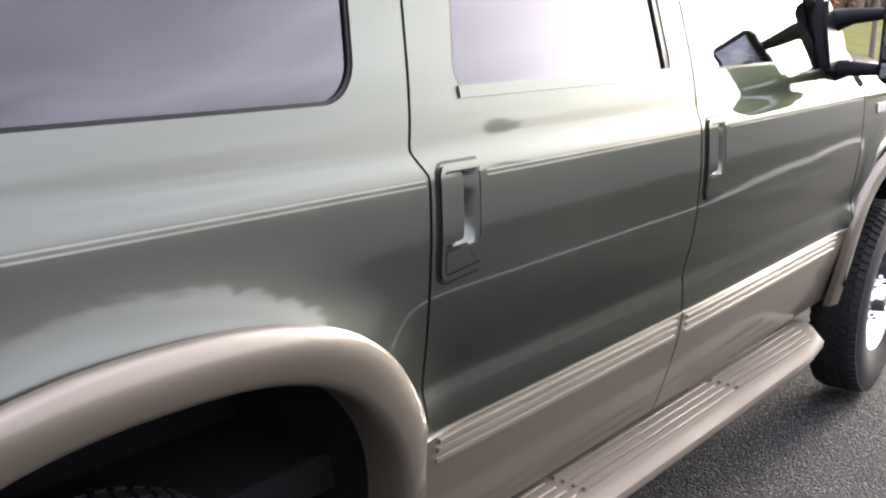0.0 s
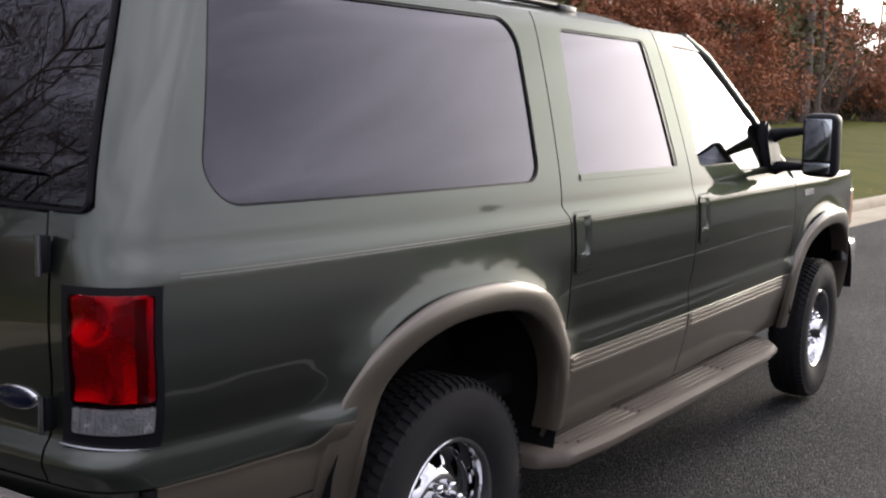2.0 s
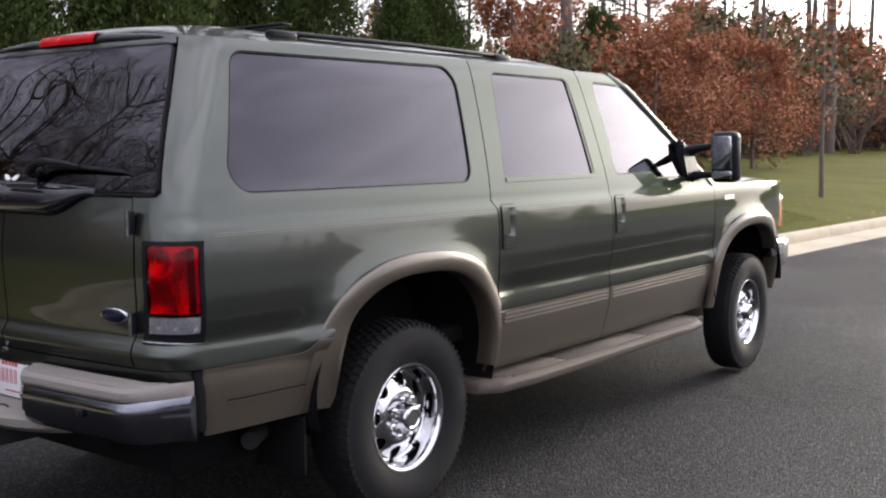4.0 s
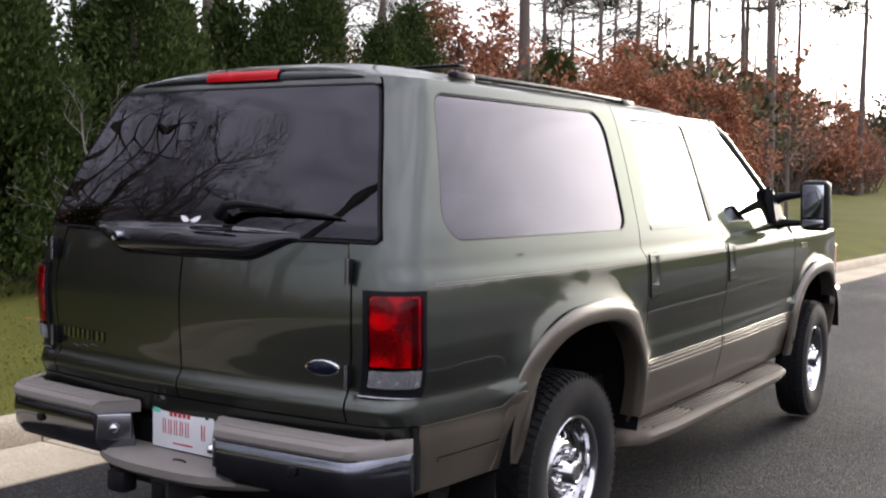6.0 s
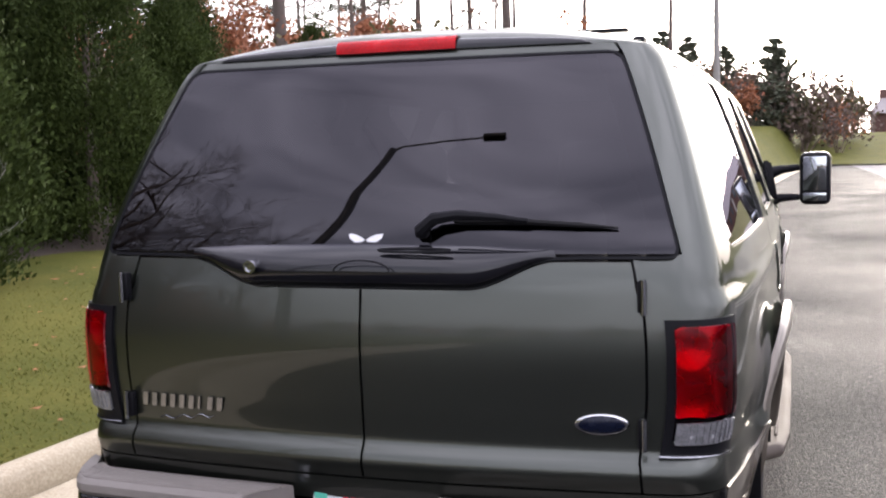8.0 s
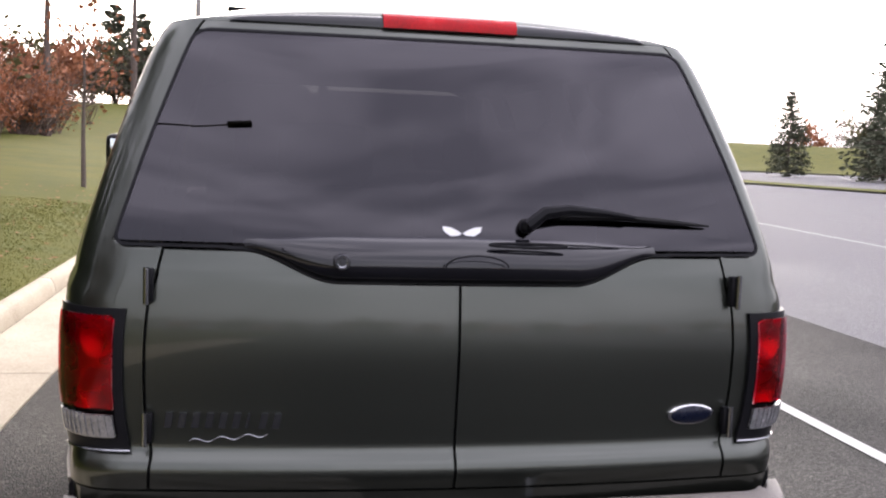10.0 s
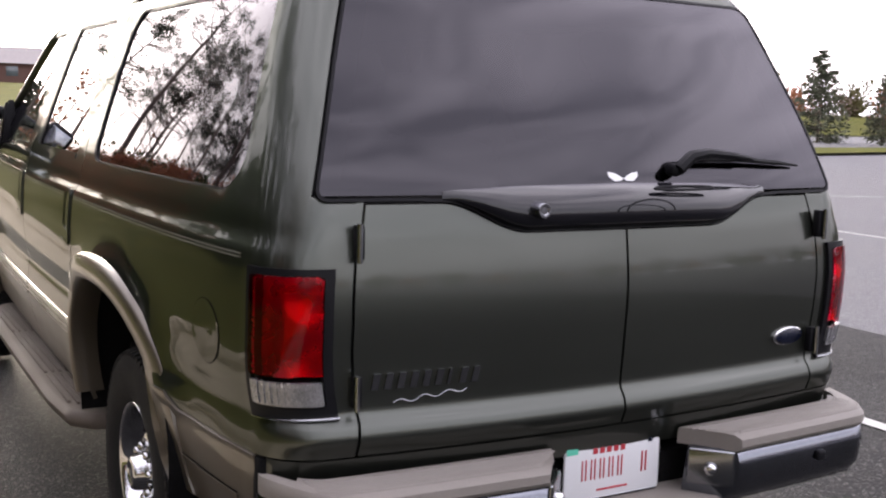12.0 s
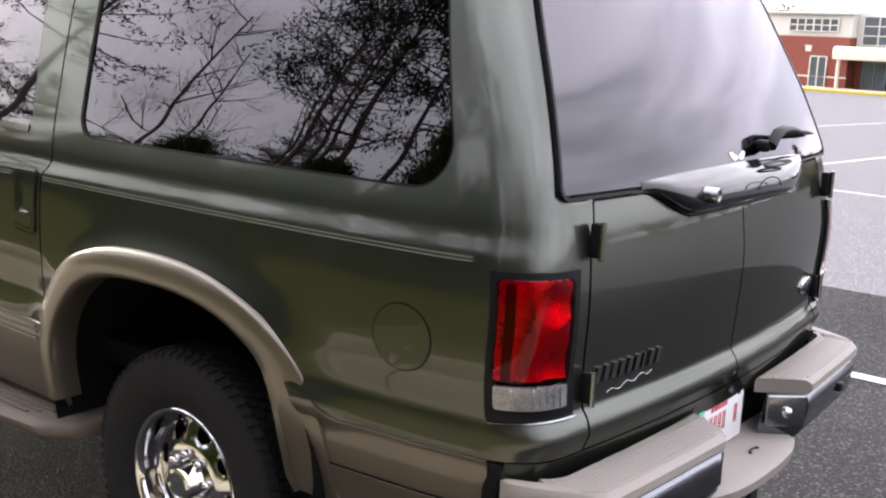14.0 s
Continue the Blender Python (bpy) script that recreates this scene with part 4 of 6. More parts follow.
def roof_strip(name, x0, x1, mat, tall, out, label, pointed):
    """A strip along the rear face of the roof, its height drawn in towards both ends where pointed."""
    v, f = [], []
    for i in range(41):
        x = x0 + (x1 - x0) * i / 40
        c = (2 * i / 40 - 1) if pointed else 0
        top = tall * math.sqrt(max(0.0, 1 - c * c)) + 0.001
        y = float(REAR(RIM)) + x * x / 12
        for w, dy in ((0.0, 0.012), (0.02, 0.0), (0.35, 0.0), (0.75, 0.006), (1.0, 0.018), (1.0, 0.05)):
            v.append((x, y - out + dy * (top / tall), RIM + 0.003 + top * w))
    f = [(i * 6 + k, (i + 1) * 6 + k, (i + 1) * 6 + k + 1, i * 6 + k + 1) for i in range(40) for k in range(5)]
    return put(name, mesh_of(name, v, f, mat, sharp=50), suv, label)


# recess drawn as a dark strip: no hollow, its darkness is in the colour
roof_strip("brake_lamp_dark_strip", -0.55, 0.55, GLOSS, 0.030, 0.0035, "glossy dark strip standing for the recess beside the brake lamp", True)
roof_strip("high_brake_lamp", -0.165, 0.185, RED, 0.036, 0.009, "red high brake lamp", False)
# header between glass and roof
tail_panel("roof_header", lambda u, z: np.max([np.abs(u) - 0.806, 1.861 - z, z - 1.884], 0), (-0.82, 0.82), (1.855, 1.89), PAINT, step=0.008)
# roof rack rails
for s in (-1, 1):
    rail = tube("roof_rail", [(s * 0.61, -0.44, 1.915), (s * 0.61, -0.33, 1.934), (s * 0.61, 0.40, 1.942), (s * 0.61, 1.05, 1.936), (s * 0.61, 1.18, 1.912)], [0.009, 0.012, 0.010, 0.012, 0.009], BLACK, suv, "black roof rail", 8)
    for y in (-0.38, 1.10):
        part("rail_foot", block((s * 0.61 - 0.022, y - 0.07, 1.902), (s * 0.61 + 0.022, y + 0.07, 1.944), 0.014, 3), BLACK, rail)
for y in (-0.30,):
    part("roof_crossbar", block((-0.56, y - 0.028, 1.972), (0.56, y + 0.028, 1.984), 0.005, 3), BLACK, suv, "black roof crossbar")
# bonnet and front
v, f = [], []
for i in range(25):
    y = 2.86 + 1.42 * i / 24
    for k in range(25):
        sx = -1 + k / 12
        xs = float(WIDTH(1.25) * TAPER(y)) - 0.004
        z = 1.250 - 0.02 * max(0, y - 3.0) + 0.085 * (1 - abs(sx)**3.5) * (1 if y < 4.0 else max(0, 1 - ((y - 4.0) / 0.28)**2))
        v.append((sx * xs, y + (0 if y < 4.2 else -0.05 * abs(sx)**3), z))
f = [(i * 25 + k, i * 25 + k + 1, (i + 1) * 25 + k + 1, (i + 1) * 25 + k) for i in range(24) for k in range(24)]
put("bonnet", mesh_of("bonnet", v, f, PAINT), suv)
part("grille", block((-0.55, 4.20, 0.80), (0.55, 4.28, 1.20), 0.03), CHROME, suv, "chrome grille")
for s in (-1, 1):
    part("headlamp", block((s * 0.73 - 0.16, 4.14, 0.88), (s * 0.73 + 0.16, 4.27, 1.16), 0.04), CLEAR, suv, "clear headlamp")
AMBER = material("amber_lens", (0.42, 0.13, 0.015), rough=0.2, scale=20, vary=0.2, coat=0.6)
for s in (-1, 1):
    part("corner_lamp", block((s * 0.862 - 0.035, 4.10, 0.90), (s * 0.862 + 0.035, 4.235, 1.13), 0.02, 3), AMBER, suv, "amber corner lamp")
part("front_bumper", block((-0.92, 4.08, 0.62), (0.92, 4.34, 0.83), 0.05, 3), CHROME, suv, "chrome front bumper")
for s in (-1, 1):
    part("bumper_end", block((s * 0.905 - 0.05, 3.95, 0.70), (s * 0.905 + 0.05, 4.16, 0.84), 0.03, 3), CHROME, suv, "chrome bumper end")
v = []
for i in range(13):
    t = i / 12
    for k in range(13):
        sx = -1 + k / 6
        z = 1.27 + (1.86 - 1.27) * t
        y = 2.90 - 0.88 * t + 0.10 * (1 - sx * sx) * (1 - 0.4 * t)
        v.append((sx * (0.885 - 0.20 * t), y, z + 0.045 * t * (1 - sx * sx)))
f = [(i * 13 + k, i * 13 + k + 1, (i + 1) * 13 + k + 1, (i + 1) * 13 + k) for i in range(12) for k in range(12)]
ws = put("windscreen", mesh_of("windscreen", v, f, CLEAR_GLASS), suv, "clear raked windscreen")
ws.visible_shadow = False
for s in (-1, 1):
    tube("a_pillar", [(s * 0.915, 2.90, 1.25), (s * 0.83, 2.46, 1.56), (s * 0.745, 2.13, 1.80), (s * 0.70, 1.98, 1.875)], [0.035, 0.033, 0.033, 0.03], PAINT, suv, "", 10)

# ---------------------------------------------------------------- rear bumper
def bumper_row(x):
    """Plan line of the bumper's rear edge."""
    ax = abs(x)
    return -1.345 + 0.05 * ax**2 + (0.30 * max(0, (ax - 0.78) / 0.165)**2.2 if ax > 0.78 else 0)


bumper = part("rear_bumper", block((-0.60, -1.16, 0.50), (0.60, -1.10, 0.66), 0.01), UNDER, suv, "chrome rear bumper with grey-beige step pads")
for s in (-1, 1):
    xs = np.concatenate([np.linspace(0.205, 0.78, 16), np.linspace(0.80, 0.912, 12)])
    # step pad on top
    v, f = [], []
    prof = lambda y: ((y + 0.105, 0.722), (y + 0.10, 0.735), (y + 0.04, 0.739), (y + 0.018, 0.736), (y + 0.004, 0.724), (y + 0.003, 0.704), (y + 0.012, 0.692), (y + 0.105, 0.692))
    for x in xs:
        y = bumper_row(x)
        for yy, z in prof(y):
            lim = -1.088
            slant = 0.10 * (1 - min(1, max(0, (yy - y) / 0.10))) * max(0, 1 - (x - 0.205) / 0.2)
            v.append((s * (x + slant), min(yy, lim) if x > 0.85 else yy + (0.035 if yy > y + 0.09 else 0), z))
    n = 8
    f = [(i * n + k, i * n + (k + 1) % n, (i + 1) * n + (k + 1) % n, (i + 1) * n + k) for i in range(len(xs) - 1) for k in range(n)]
    f += [tuple(range(n)), tuple(range(len(v) - n, len(v)))]
    if s > 0:
        f = [q[::-1] for q in f]
    pad = put("step_pad", mesh_of("step_pad", v, f, PAD, sharp=35), bumper, "grey-beige ribbed step pad")
    for k in range(9):
        rv, rf = tube_data([(s * x, bumper_row(x) + 0.024 + 0.010 * k, 0.7372) for x in np.linspace(0.315 - 0.012 * k, 0.84, 14)], [0.0032] * 14, 6)
        put("pad_rib", mesh_of("pad_rib", rv, rf, PAD), bumper)
    # chrome face
    v, f = [], []
    prof = lambda y: ((y + 0.10, 0.694), (y + 0.022, 0.694), (y + 0.010, 0.684), (y + 0.004, 0.650), (y + 0.014, 0.585), (y + 0.04, 0.548), (y + 0.12, 0.535))
    for x in xs:
        y = bumper_row(x) + 0.004
        for yy, z in prof(y):
            slant = 0.10 * (1 - min(1, max(0, (yy - y) / 0.10))) * max(0, 1 - (x - 0.205) / 0.2)
            v.append((s * (x + 0.004 + slant), min(yy, -1.086) if x > 0.85 else yy, z if x > 0.26 else z))
    n = 7
    f = [(i * n + k, i * n + k + 1, (i + 1) * n + k + 1, (i + 1) * n + k) for i in range(len(xs) - 1) for k in range(n - 1)]
    f += [tuple(range(n)), tuple(range(len(v) - n, len(v)))[::-1]]
    if s > 0:
        f = [q[::-1] for q in f]
    put("bumper_face", mesh_of("bumper_face", v, f, BUMPER, sharp=50), bumper, "dark dull chrome bumper face")
    # a black block put in for the shade of the open gap
    part("bumper_gap_block", block((s * 0.885 - 0.02, -1.075, 0.56), (s * 0.885 + 0.02, -1.03, 0.765), 0.008), UNDER, bumper, "black block for the shade in the gap behind the bumper end")
    part("parking_sensor", block((s * 0.62 - 0.015, -1.329, 0.622), (s * 0.62 + 0.015, -1.31, 0.650), 0.006, 3), BLACK, bumper, "small dark round sensor")
    # rounded chrome wall of the number plate recess, with its bolt
    wall_at = pose(s * 0.250, -1.284, 0.642, 0, 0, -45 * s)
    side_wall = part("recess_wall", block((-0.060, -0.008, -0.046), (0.060, 0.006, 0.050), 0.006, 3), CHROME_DULL, bumper, "dull chrome recess wall")
    side_wall.matrix_basis = wall_at
    v, f = lathe([(-0.026, 0.0), (-0.026, 0.009), (-0.023, 0.014), (-0.012, 0.018), (-0.006, 0.018)], "y", 20)
    bolt = put("recess_bolt", mesh_of("recess_bolt", v, f, CHROME), bumper, "bright round bolt")
    bolt.matrix_basis = wall_at
# lower centre step
v, f = [], []
xs = np.linspace(-0.44, 0.44, 25)
for x in xs:
    y = -1.352 + 0.16 * abs(x / 0.44)**3
    for yy, z in ((-1.13, 0.572), (y + 0.02, 0.568), (y, 0.556), (y + 0.004, 0.528), (y + 0.03, 0.508), (-1.13, 0.505)):
        v.append((x, yy, z))
f = [(i * 6 + k, (i + 1) * 6 + k, (i + 1) * 6 + (k + 1) % 6, i * 6 + (k + 1) % 6) for i in range(24) for k in range(6)] + [tuple(range(6)), tuple(range(144, 150))]
put("lower_step", mesh_of("lower_step", v, f, PAD, sharp=40), bumper, "grey-beige lower step")
v, f = tube_data([(0.07 + 0.03 * math.cos(t), -1.28 + 0.015 * math.sin(t), 0.571) for t in np.linspace(0.4, 2.9, 9)], [0.004] * 9, 6)
put("step_slot", mesh_of("step_slot", v, f, BLACK), bumper)
# number plate with plain bars in place of characters
plate = part("number_plate", block((-0.1525, -1.194, 0.578), (0.1525, -1.188, 0.730), 0.006, 2), PLATE, suv, "white number plate with dark red bars")
part("plate_holder", block((-0.155, -1.188, 0.566), (0.155, -1.16, 0.60), 0.004), BLACK, plate, "black plate holder")
for k in range(5):
    x0 = -0.100 + 0.0285 * k
    for dx, w_ in ((0.0, 0.005), (0.0115, 0.005)):
        part("plate_bar", block((x0 + dx, -1.1958, 0.628), (x0 + dx + w_, -1.1935, 0.682), 0.001, 1), PLATE_RED, plate)
for dx in (0.0, 0.0125):
    part("plate_bar", block((0.092 + dx, -1.1958, 0.628), (0.098 + dx, -1.1935, 0.682), 0.001, 1), PLATE_RED, plate)
for k in range(5):
    part("plate_bar", block((-0.066 + 0.022 * k, -1.1955, 0.694), (-0.050 + 0.022 * k, -1.1935, 0.710), 0.001, 1), PLATE_RED, plate)
part("plate_bar", block((-0.05, -1.1955, 0.596), (0.05, -1.1935, 0.602), 0.001, 1), PLATE_RED, plate)
part("plate_sticker", block((-0.148, -1.1955, 0.700), (-0.112, -1.1935, 0.726), 0.001, 1), PLATE_GREEN, plate, "green year sticker")
part("plate_sticker", block((0.112, -1.1955, 0.704), (0.128, -1.1935, 0.722), 0.001, 1), BLUE, plate, "dark month sticker")
# hitch receiver, exhaust and underbody
bm = block((-0.045, -1.30, 0.415), (0.045, -1.05, 0.505), 0.008)
hitch = part("tow_hitch", bm, RUST, suv, "rusty tow hitch receiver")
part("hitch_plug", block((-0.03, -1.312, 0.43), (0.03, -1.295, 0.49), 0.006), BLACK, hitch)
part("hitch_beam", block((-0.45, -1.10, 0.43), (0.45, -1.04, 0.49), 0.01), UNDER, hitch)
part("trailer_socket", block((-0.23, -1.34, 0.43), (-0.14, -1.27, 0.51), 0.015), BLACK, hitch, "black trailer socket")
part("underbody", block((-0.66, -1.00, 0.33), (0.66, 4.00, 0.62), 0.05), UNDER, suv, "dark underbody")
part("rear_axle", block((-0.80, -0.07, 0.33), (0.80, 0.07, 0.47), 0.05, 3), UNDER, suv)
part("mud_flap", block((0.66, -0.60, 0.30), (0.92, -0.585, 0.52), 0.004), UNDER, suv, "black rubber flap")
tube("exhaust_pipe", [(0.62, -0.35, 0.45), (0.68, -0.56, 0.44), (0.76, -0.72, 0.43)], [0.030, 0.030, 0.034], RUST, suv, "rusty exhaust pipe")
part("spare_wheel_well", block((-0.45, -1.00, 0.36), (0.35, -0.25, 0.45), 0.06, 3), UNDER, suv)

# ---------------------------------------------------------------- wheels
def wheel():
    ob = thing("wheel", "", "wheel")
    v, f = lathe([(-0.10, 0.225), (-0.118, 0.25), (-0.132, 0.30), (-0.130, 0.35), (-0.112, 0.385), (-0.08, 0.396), (0.08, 0.396), (0.112, 0.385), (0.130, 0.35), (0.132, 0.30), (0.120, 0.25), (0.10, 0.222)], "x", 64)
    tyre = put("tyre", mesh_of("tyre", v, f, RUBBER), ob, "black all-terrain tyre")
    tv, tf = [], []
    for k in range(72):
        for row, (x0, x1) in enumerate(((-0.118, -0.075), (-0.062, -0.022), (-0.014, 0.026), (0.034, 0.070), (0.078, 0.118))):
            a = 2 * math.pi * (k + 0.35 * row) / 72
            da = 0.026 + 0.004 * (row % 2)
            base = len(tv)
            for r in (0.385, 0.403):
                for x, s in ((x0, -1), (x1, -1), (x1, 1), (x0, 1)):
                    rr = r - (0.012 if abs(x) > 0.11 else 0)
                    aa = a + s * da + x * 0.4
                    tv.append((x, math.cos(aa) * rr, math.sin(aa) * rr))
            for q in ((4, 5, 6, 7), (0, 1, 5, 4), (1, 2, 6, 5), (2, 3, 7, 6), (3, 0, 4, 7)):
                tf.append(tuple(base + i for i in q))
    put("tread", mesh_of("tread", tv, tf, RUBBER, smooth=False), ob)
    # the chrome disc with eight round holes, by a ring grid bent to a dish
    hole = lambda a, r: min(math.hypot((r * math.cos(a) - 0.155 * math.cos(c)), (r * math.sin(a) - 0.155 * math.sin(c))) for c in [2 * math.pi * (i + 0.5) / 8 for i in range(8)]) - 0.029
    prof = smooth_curve([0.0, 0.05, 0.085, 0.105, 0.135, 0.165, 0.185, 0.195, 0.206, 0.216, 0.226], [0.060, 0.060, 0.060, 0.058, 0.040, 0.022, 0.012, 0.030, 0.085, 0.105, 0.108])
    NR, NA = 40, 128
    v, f = [], []
    for i in range(NR):
        r = 0.05 + 0.176 * i / (NR - 1)
        for k in range(NA):
            a = 2 * math.pi * k / NA
            h = hole(a, r)
            v.append((float(prof(r)) - (0.004 if 0 < h < 0.006 else 0), math.cos(a) * r, math.sin(a) * r))
    cut = [hole(2 * math.pi * (k + 0.5) / NA, 0.05 + 0.176 * (i + 0.5) / (NR - 1)) < 0 for i in range(NR - 1) for k in range(NA)]
    for i in range(NR - 1):
        for k in range(NA):
            if not cut[i * NA + k]:
                a, b = i * NA + k, i * NA + (k + 1) % NA
                f.append((a, b, b + NA, a + NA))
    rim = put("rim", mesh_of("rim", v, f, CHROME, sharp=60), ob, "polished chrome eight-hole rim")
    v, f = lathe([(0.108, 0.226), (0.100, 0.232), (0.09, 0.230), (0.06, 0.216), (-0.10, 0.205)], "x", 64)
    put("rim_lip", mesh_of("rim_lip", v, f, CHROME), ob)
    v, f = lathe([(-0.02, 0.20), (-0.02, 0.0)], "x", 32)
    put("brake_disc", mesh_of("brake_disc", v, f, UNDER), ob, "dark brake behind the rim")
    for i in range(8):
        a = 2 * math.pi * i / 8
        v, f = lathe([(0.045, 0.014), (0.075, 0.0145), (0.088, 0.012), (0.093, 0.006), (0.094, 0.0)], "x", 10, (0, 0.083 * math.cos(a), 0.083 * math.sin(a)))
        put("lug_nut", mesh_of("lug_nut", v, f, CHROME), ob)
    v, f = lathe([(0.05, 0.066), (0.066, 0.066), (0.074, 0.060), (0.118, 0.056), (0.130, 0.050), (0.134, 0.040), (0.128, 0.034), (0.128, 0.0)], "x", 40)
    put("centre_cap", mesh_of("centre_cap", v, f, CHROME), ob, "chrome centre cap")
    return ob


first = wheel()
tyres = [first]
SMALL = Matrix.Diagonal((0.82, 0.984, 0.984, 1.0))
first.matrix_basis = pose(0.842, -0.005, 0.397, 17, 0, 0) @ SMALL
WIDE = Matrix.Diagonal((0.90, 0.965, 0.965, 1.0))
for m, size in ((pose(0.876, 3.490, 0.394, 41, 0, 2), WIDE), (pose(-0.842, -0.005, 0.397, 8, 0, 180), SMALL), (pose(-0.876, 3.490, 0.394, 30, 0, 182), WIDE)):
    tyres.append(copy_thing(first, m @ size))
for w_ in tyres:
    w_.parent = suv
    if "category" in w_:
        del w_["category"]
    w_["label"] = "black tyre on a chrome eight-hole wheel"

# ---------------------------------------------------------------- inside
cabin = part("cabin_floor", block((-0.80, -1.05, 0.62), (0.80, 2.85, 0.70), 0.01), UNDER, suv, "dark carpeted cabin floor")
part("headliner", block((-0.66, -0.78, 1.856), (0.66, 1.85, 1.868), 0.004), LINER, suv, "grey cloth headliner")
part("dashboard", block((-0.80, 2.25, 0.95), (0.80, 2.80, 1.27), 0.06, 3), SEAT, suv, "dark dashboard")
for y, xs in ((1.30, (-0.40, 0.40)), (0.35, (-0.355, 0.0, 0.355)), (-0.55, (-0.28, 0.28))):
    for x in xs:
        w2 = 0.25 if len(xs) == 2 else 0.165
        sq = part("seat", block((x - w2, y, 0.72), (x + w2, y + 0.52, 1.0), 0.06, 3), SEAT, suv, "dark grey upholstered seat")
        part("seat_back", block((x - w2, y - 0.12, 0.92), (x + w2, y + 0.06, 1.46), 0.06, 3, turn=Matrix.Rotation(radians(9), 3, "X")), SEAT, sq)
        if x:
            part("headrest", block((x - 0.13, y - 0.17, 1.47), (x + 0.13, y - 0.06, 1.64), 0.05, 3), SEAT, sq)
v = [(-0.40 + 0.19 * math.cos(t), 2.12 - 0.07 * math.sin(t), 1.22 + 0.175 * math.sin(t)) for t in np.linspace(0, 2 * math.pi, 33)]
tube("steering_wheel", v, 0.014, BLACK, suv, "black steering wheel", 8)

# ---------------------------------------------------------------- ground, kerb and lawn
def step01(t):
    t = np.clip(t, 0, 1)
    return t * t * (3 - 2 * t)


def lot_z(x, y):
    """The road is level round the vehicle; the wide lot falls away gently to its right."""
    return -0.022 * np.maximum(0, np.asarray(x, float) - 4.0) * (1 - 0.72 * step01((np.asarray(y, float) - 25) / 40))


def kerb_x(y):
    return -2.46 + 0.040 * np.asarray(y, float)


def lawn_z(x, y):
    s = np.maximum(0, kerb_x(y) - 0.15 - x)
    return 0.145 + 0.045 * np.minimum(s, 9) + step01(s / 1.5) * 0.012 * np.clip(y, 0, 45) + 2.9 * step01((y - 50) / 60) * step01(s / 3) + 0.02 * np.sin(x * 1.3 + y * 0.7) * np.minimum(s, 1)


def sheet(name, xs, ys, zf, mat, label, category):
    X, Y = np.meshgrid(xs, ys, indexing="ij")
    x, y = X.ravel(), Y.ravel()
    z = zf(x, y)
    n, m = len(xs), len(ys)
    f = [(i * m + k, (i + 1) * m + k, (i + 1) * m + k + 1, i * m + k + 1) for i in range(n - 1) for k in range(m - 1)]
    return tagged(put(name, mesh_of(name, np.stack([x, y, z], -1), f, mat, sharp=180)), label, category, kind="structure")


def spread(lo, hi, fine0, fine1, step, grow=1.35):
    v = list(np.arange(fine0, fine1 + 1e-6, step))
    s, x = step, fine0
    while x > lo:
        s *= grow
        x -= s
        v.insert(0, max(x, lo))
    s, x = step, v[-1]
    while x < hi:
        s *= grow
        x += s
        v.append(min(x, hi))
    return np.array(v)


ground = sheet("ground", spread(-600, 600, -5, 61, 2.0), spread(-600, 600, -20, 90, 3.0), lot_z, ASPHALT, "dark worn asphalt of the road, paler over the car park", "asphalt")
ground.data.materials.append(LOT)
for q in ground.data.polygons:
    q.material_index = 1 if q.center.x > 5 else 0
# lawn left of the kerb: columns measured from the kerb so that its edge follows it
ys = spread(-80, 400, -10, 60, 0.7)
cols = spread(-300, 0.0, -12, 0.0, 0.5)
cols = cols[cols <= 0]
v = [(float(kerb_x(y)) - 0.15 + c, y, float(lawn_z(float(kerb_x(y)) - 0.15 + c, y))) for c in cols for y in ys]
m_ = len(ys)
f = [(i * m_ + k, (i + 1) * m_ + k, (i + 1) * m_ + k + 1, i * m_ + k + 1) for i in range(len(cols) - 1) for k in range(m_ - 1)]
tagged(put("lawn", mesh_of("lawn", v, f, LAWN, sharp=180)), "short green winter lawn sloping up behind the kerb", "lawn", kind="structure")


def hill_z(x, y):
    return lot_z(x, y) + 0.12 + 3.0 * step01((y - 88) / 45)


sheet("lawn_ahead", spread(-2, 300, -2, 60, 4.0), spread(88, 420, 88, 150, 4.0), hill_z, LAWN, "grassy bank beyond the far end of the lot", "lawn")
v = [(20, 60, 0.0), (37.8, 43.5, -1.2), (47, 41, -1.0), (81, 51, 0.4), (80, 36, 0), (150, 48, 0), (260, 150, 0), (60, 240, 0)]
v = [(x, y, float(lot_z(x, y)) + 0.15) for x, y, _ in v]
tagged(put("lawn_far", mesh_of("lawn_far", v, [(0, 1, 2, 7), (2, 3, 7), (3, 4, 5), (3, 5, 6, 7)], LAWN, smooth=False)), "distant strip of grass beyond the car park", "lawn", kind="structure")
# bare mulch under the conifers
rows_ = np.arange(-8, 16.1, 0.5)
v = []
for y in rows_:
    x0 = -6.7 + 0.3 * math.sin(y * 1.7) + 0.12 * math.sin(y * 4.1) - 0.20 * max(0, y - 4)
    for x in np.linspace(x0, -16.0, 24):
        v.append((x, y, float(lawn_z(x, y)) + (0.010 if x < x0 - 0.01 else -0.01)))
f = [(i * 24 + k, i * 24 + k + 1, (i + 1) * 24 + k + 1, (i + 1) * 24 + k) for i in range(len(rows_) - 1) for k in range(23)]
tagged(put("mulch_bed", mesh_of("mulch_bed", v, [q[::-1] for q in f], MULCH, sharp=180)), "brown leaf litter under the conifers", "mulch", kind="structure")

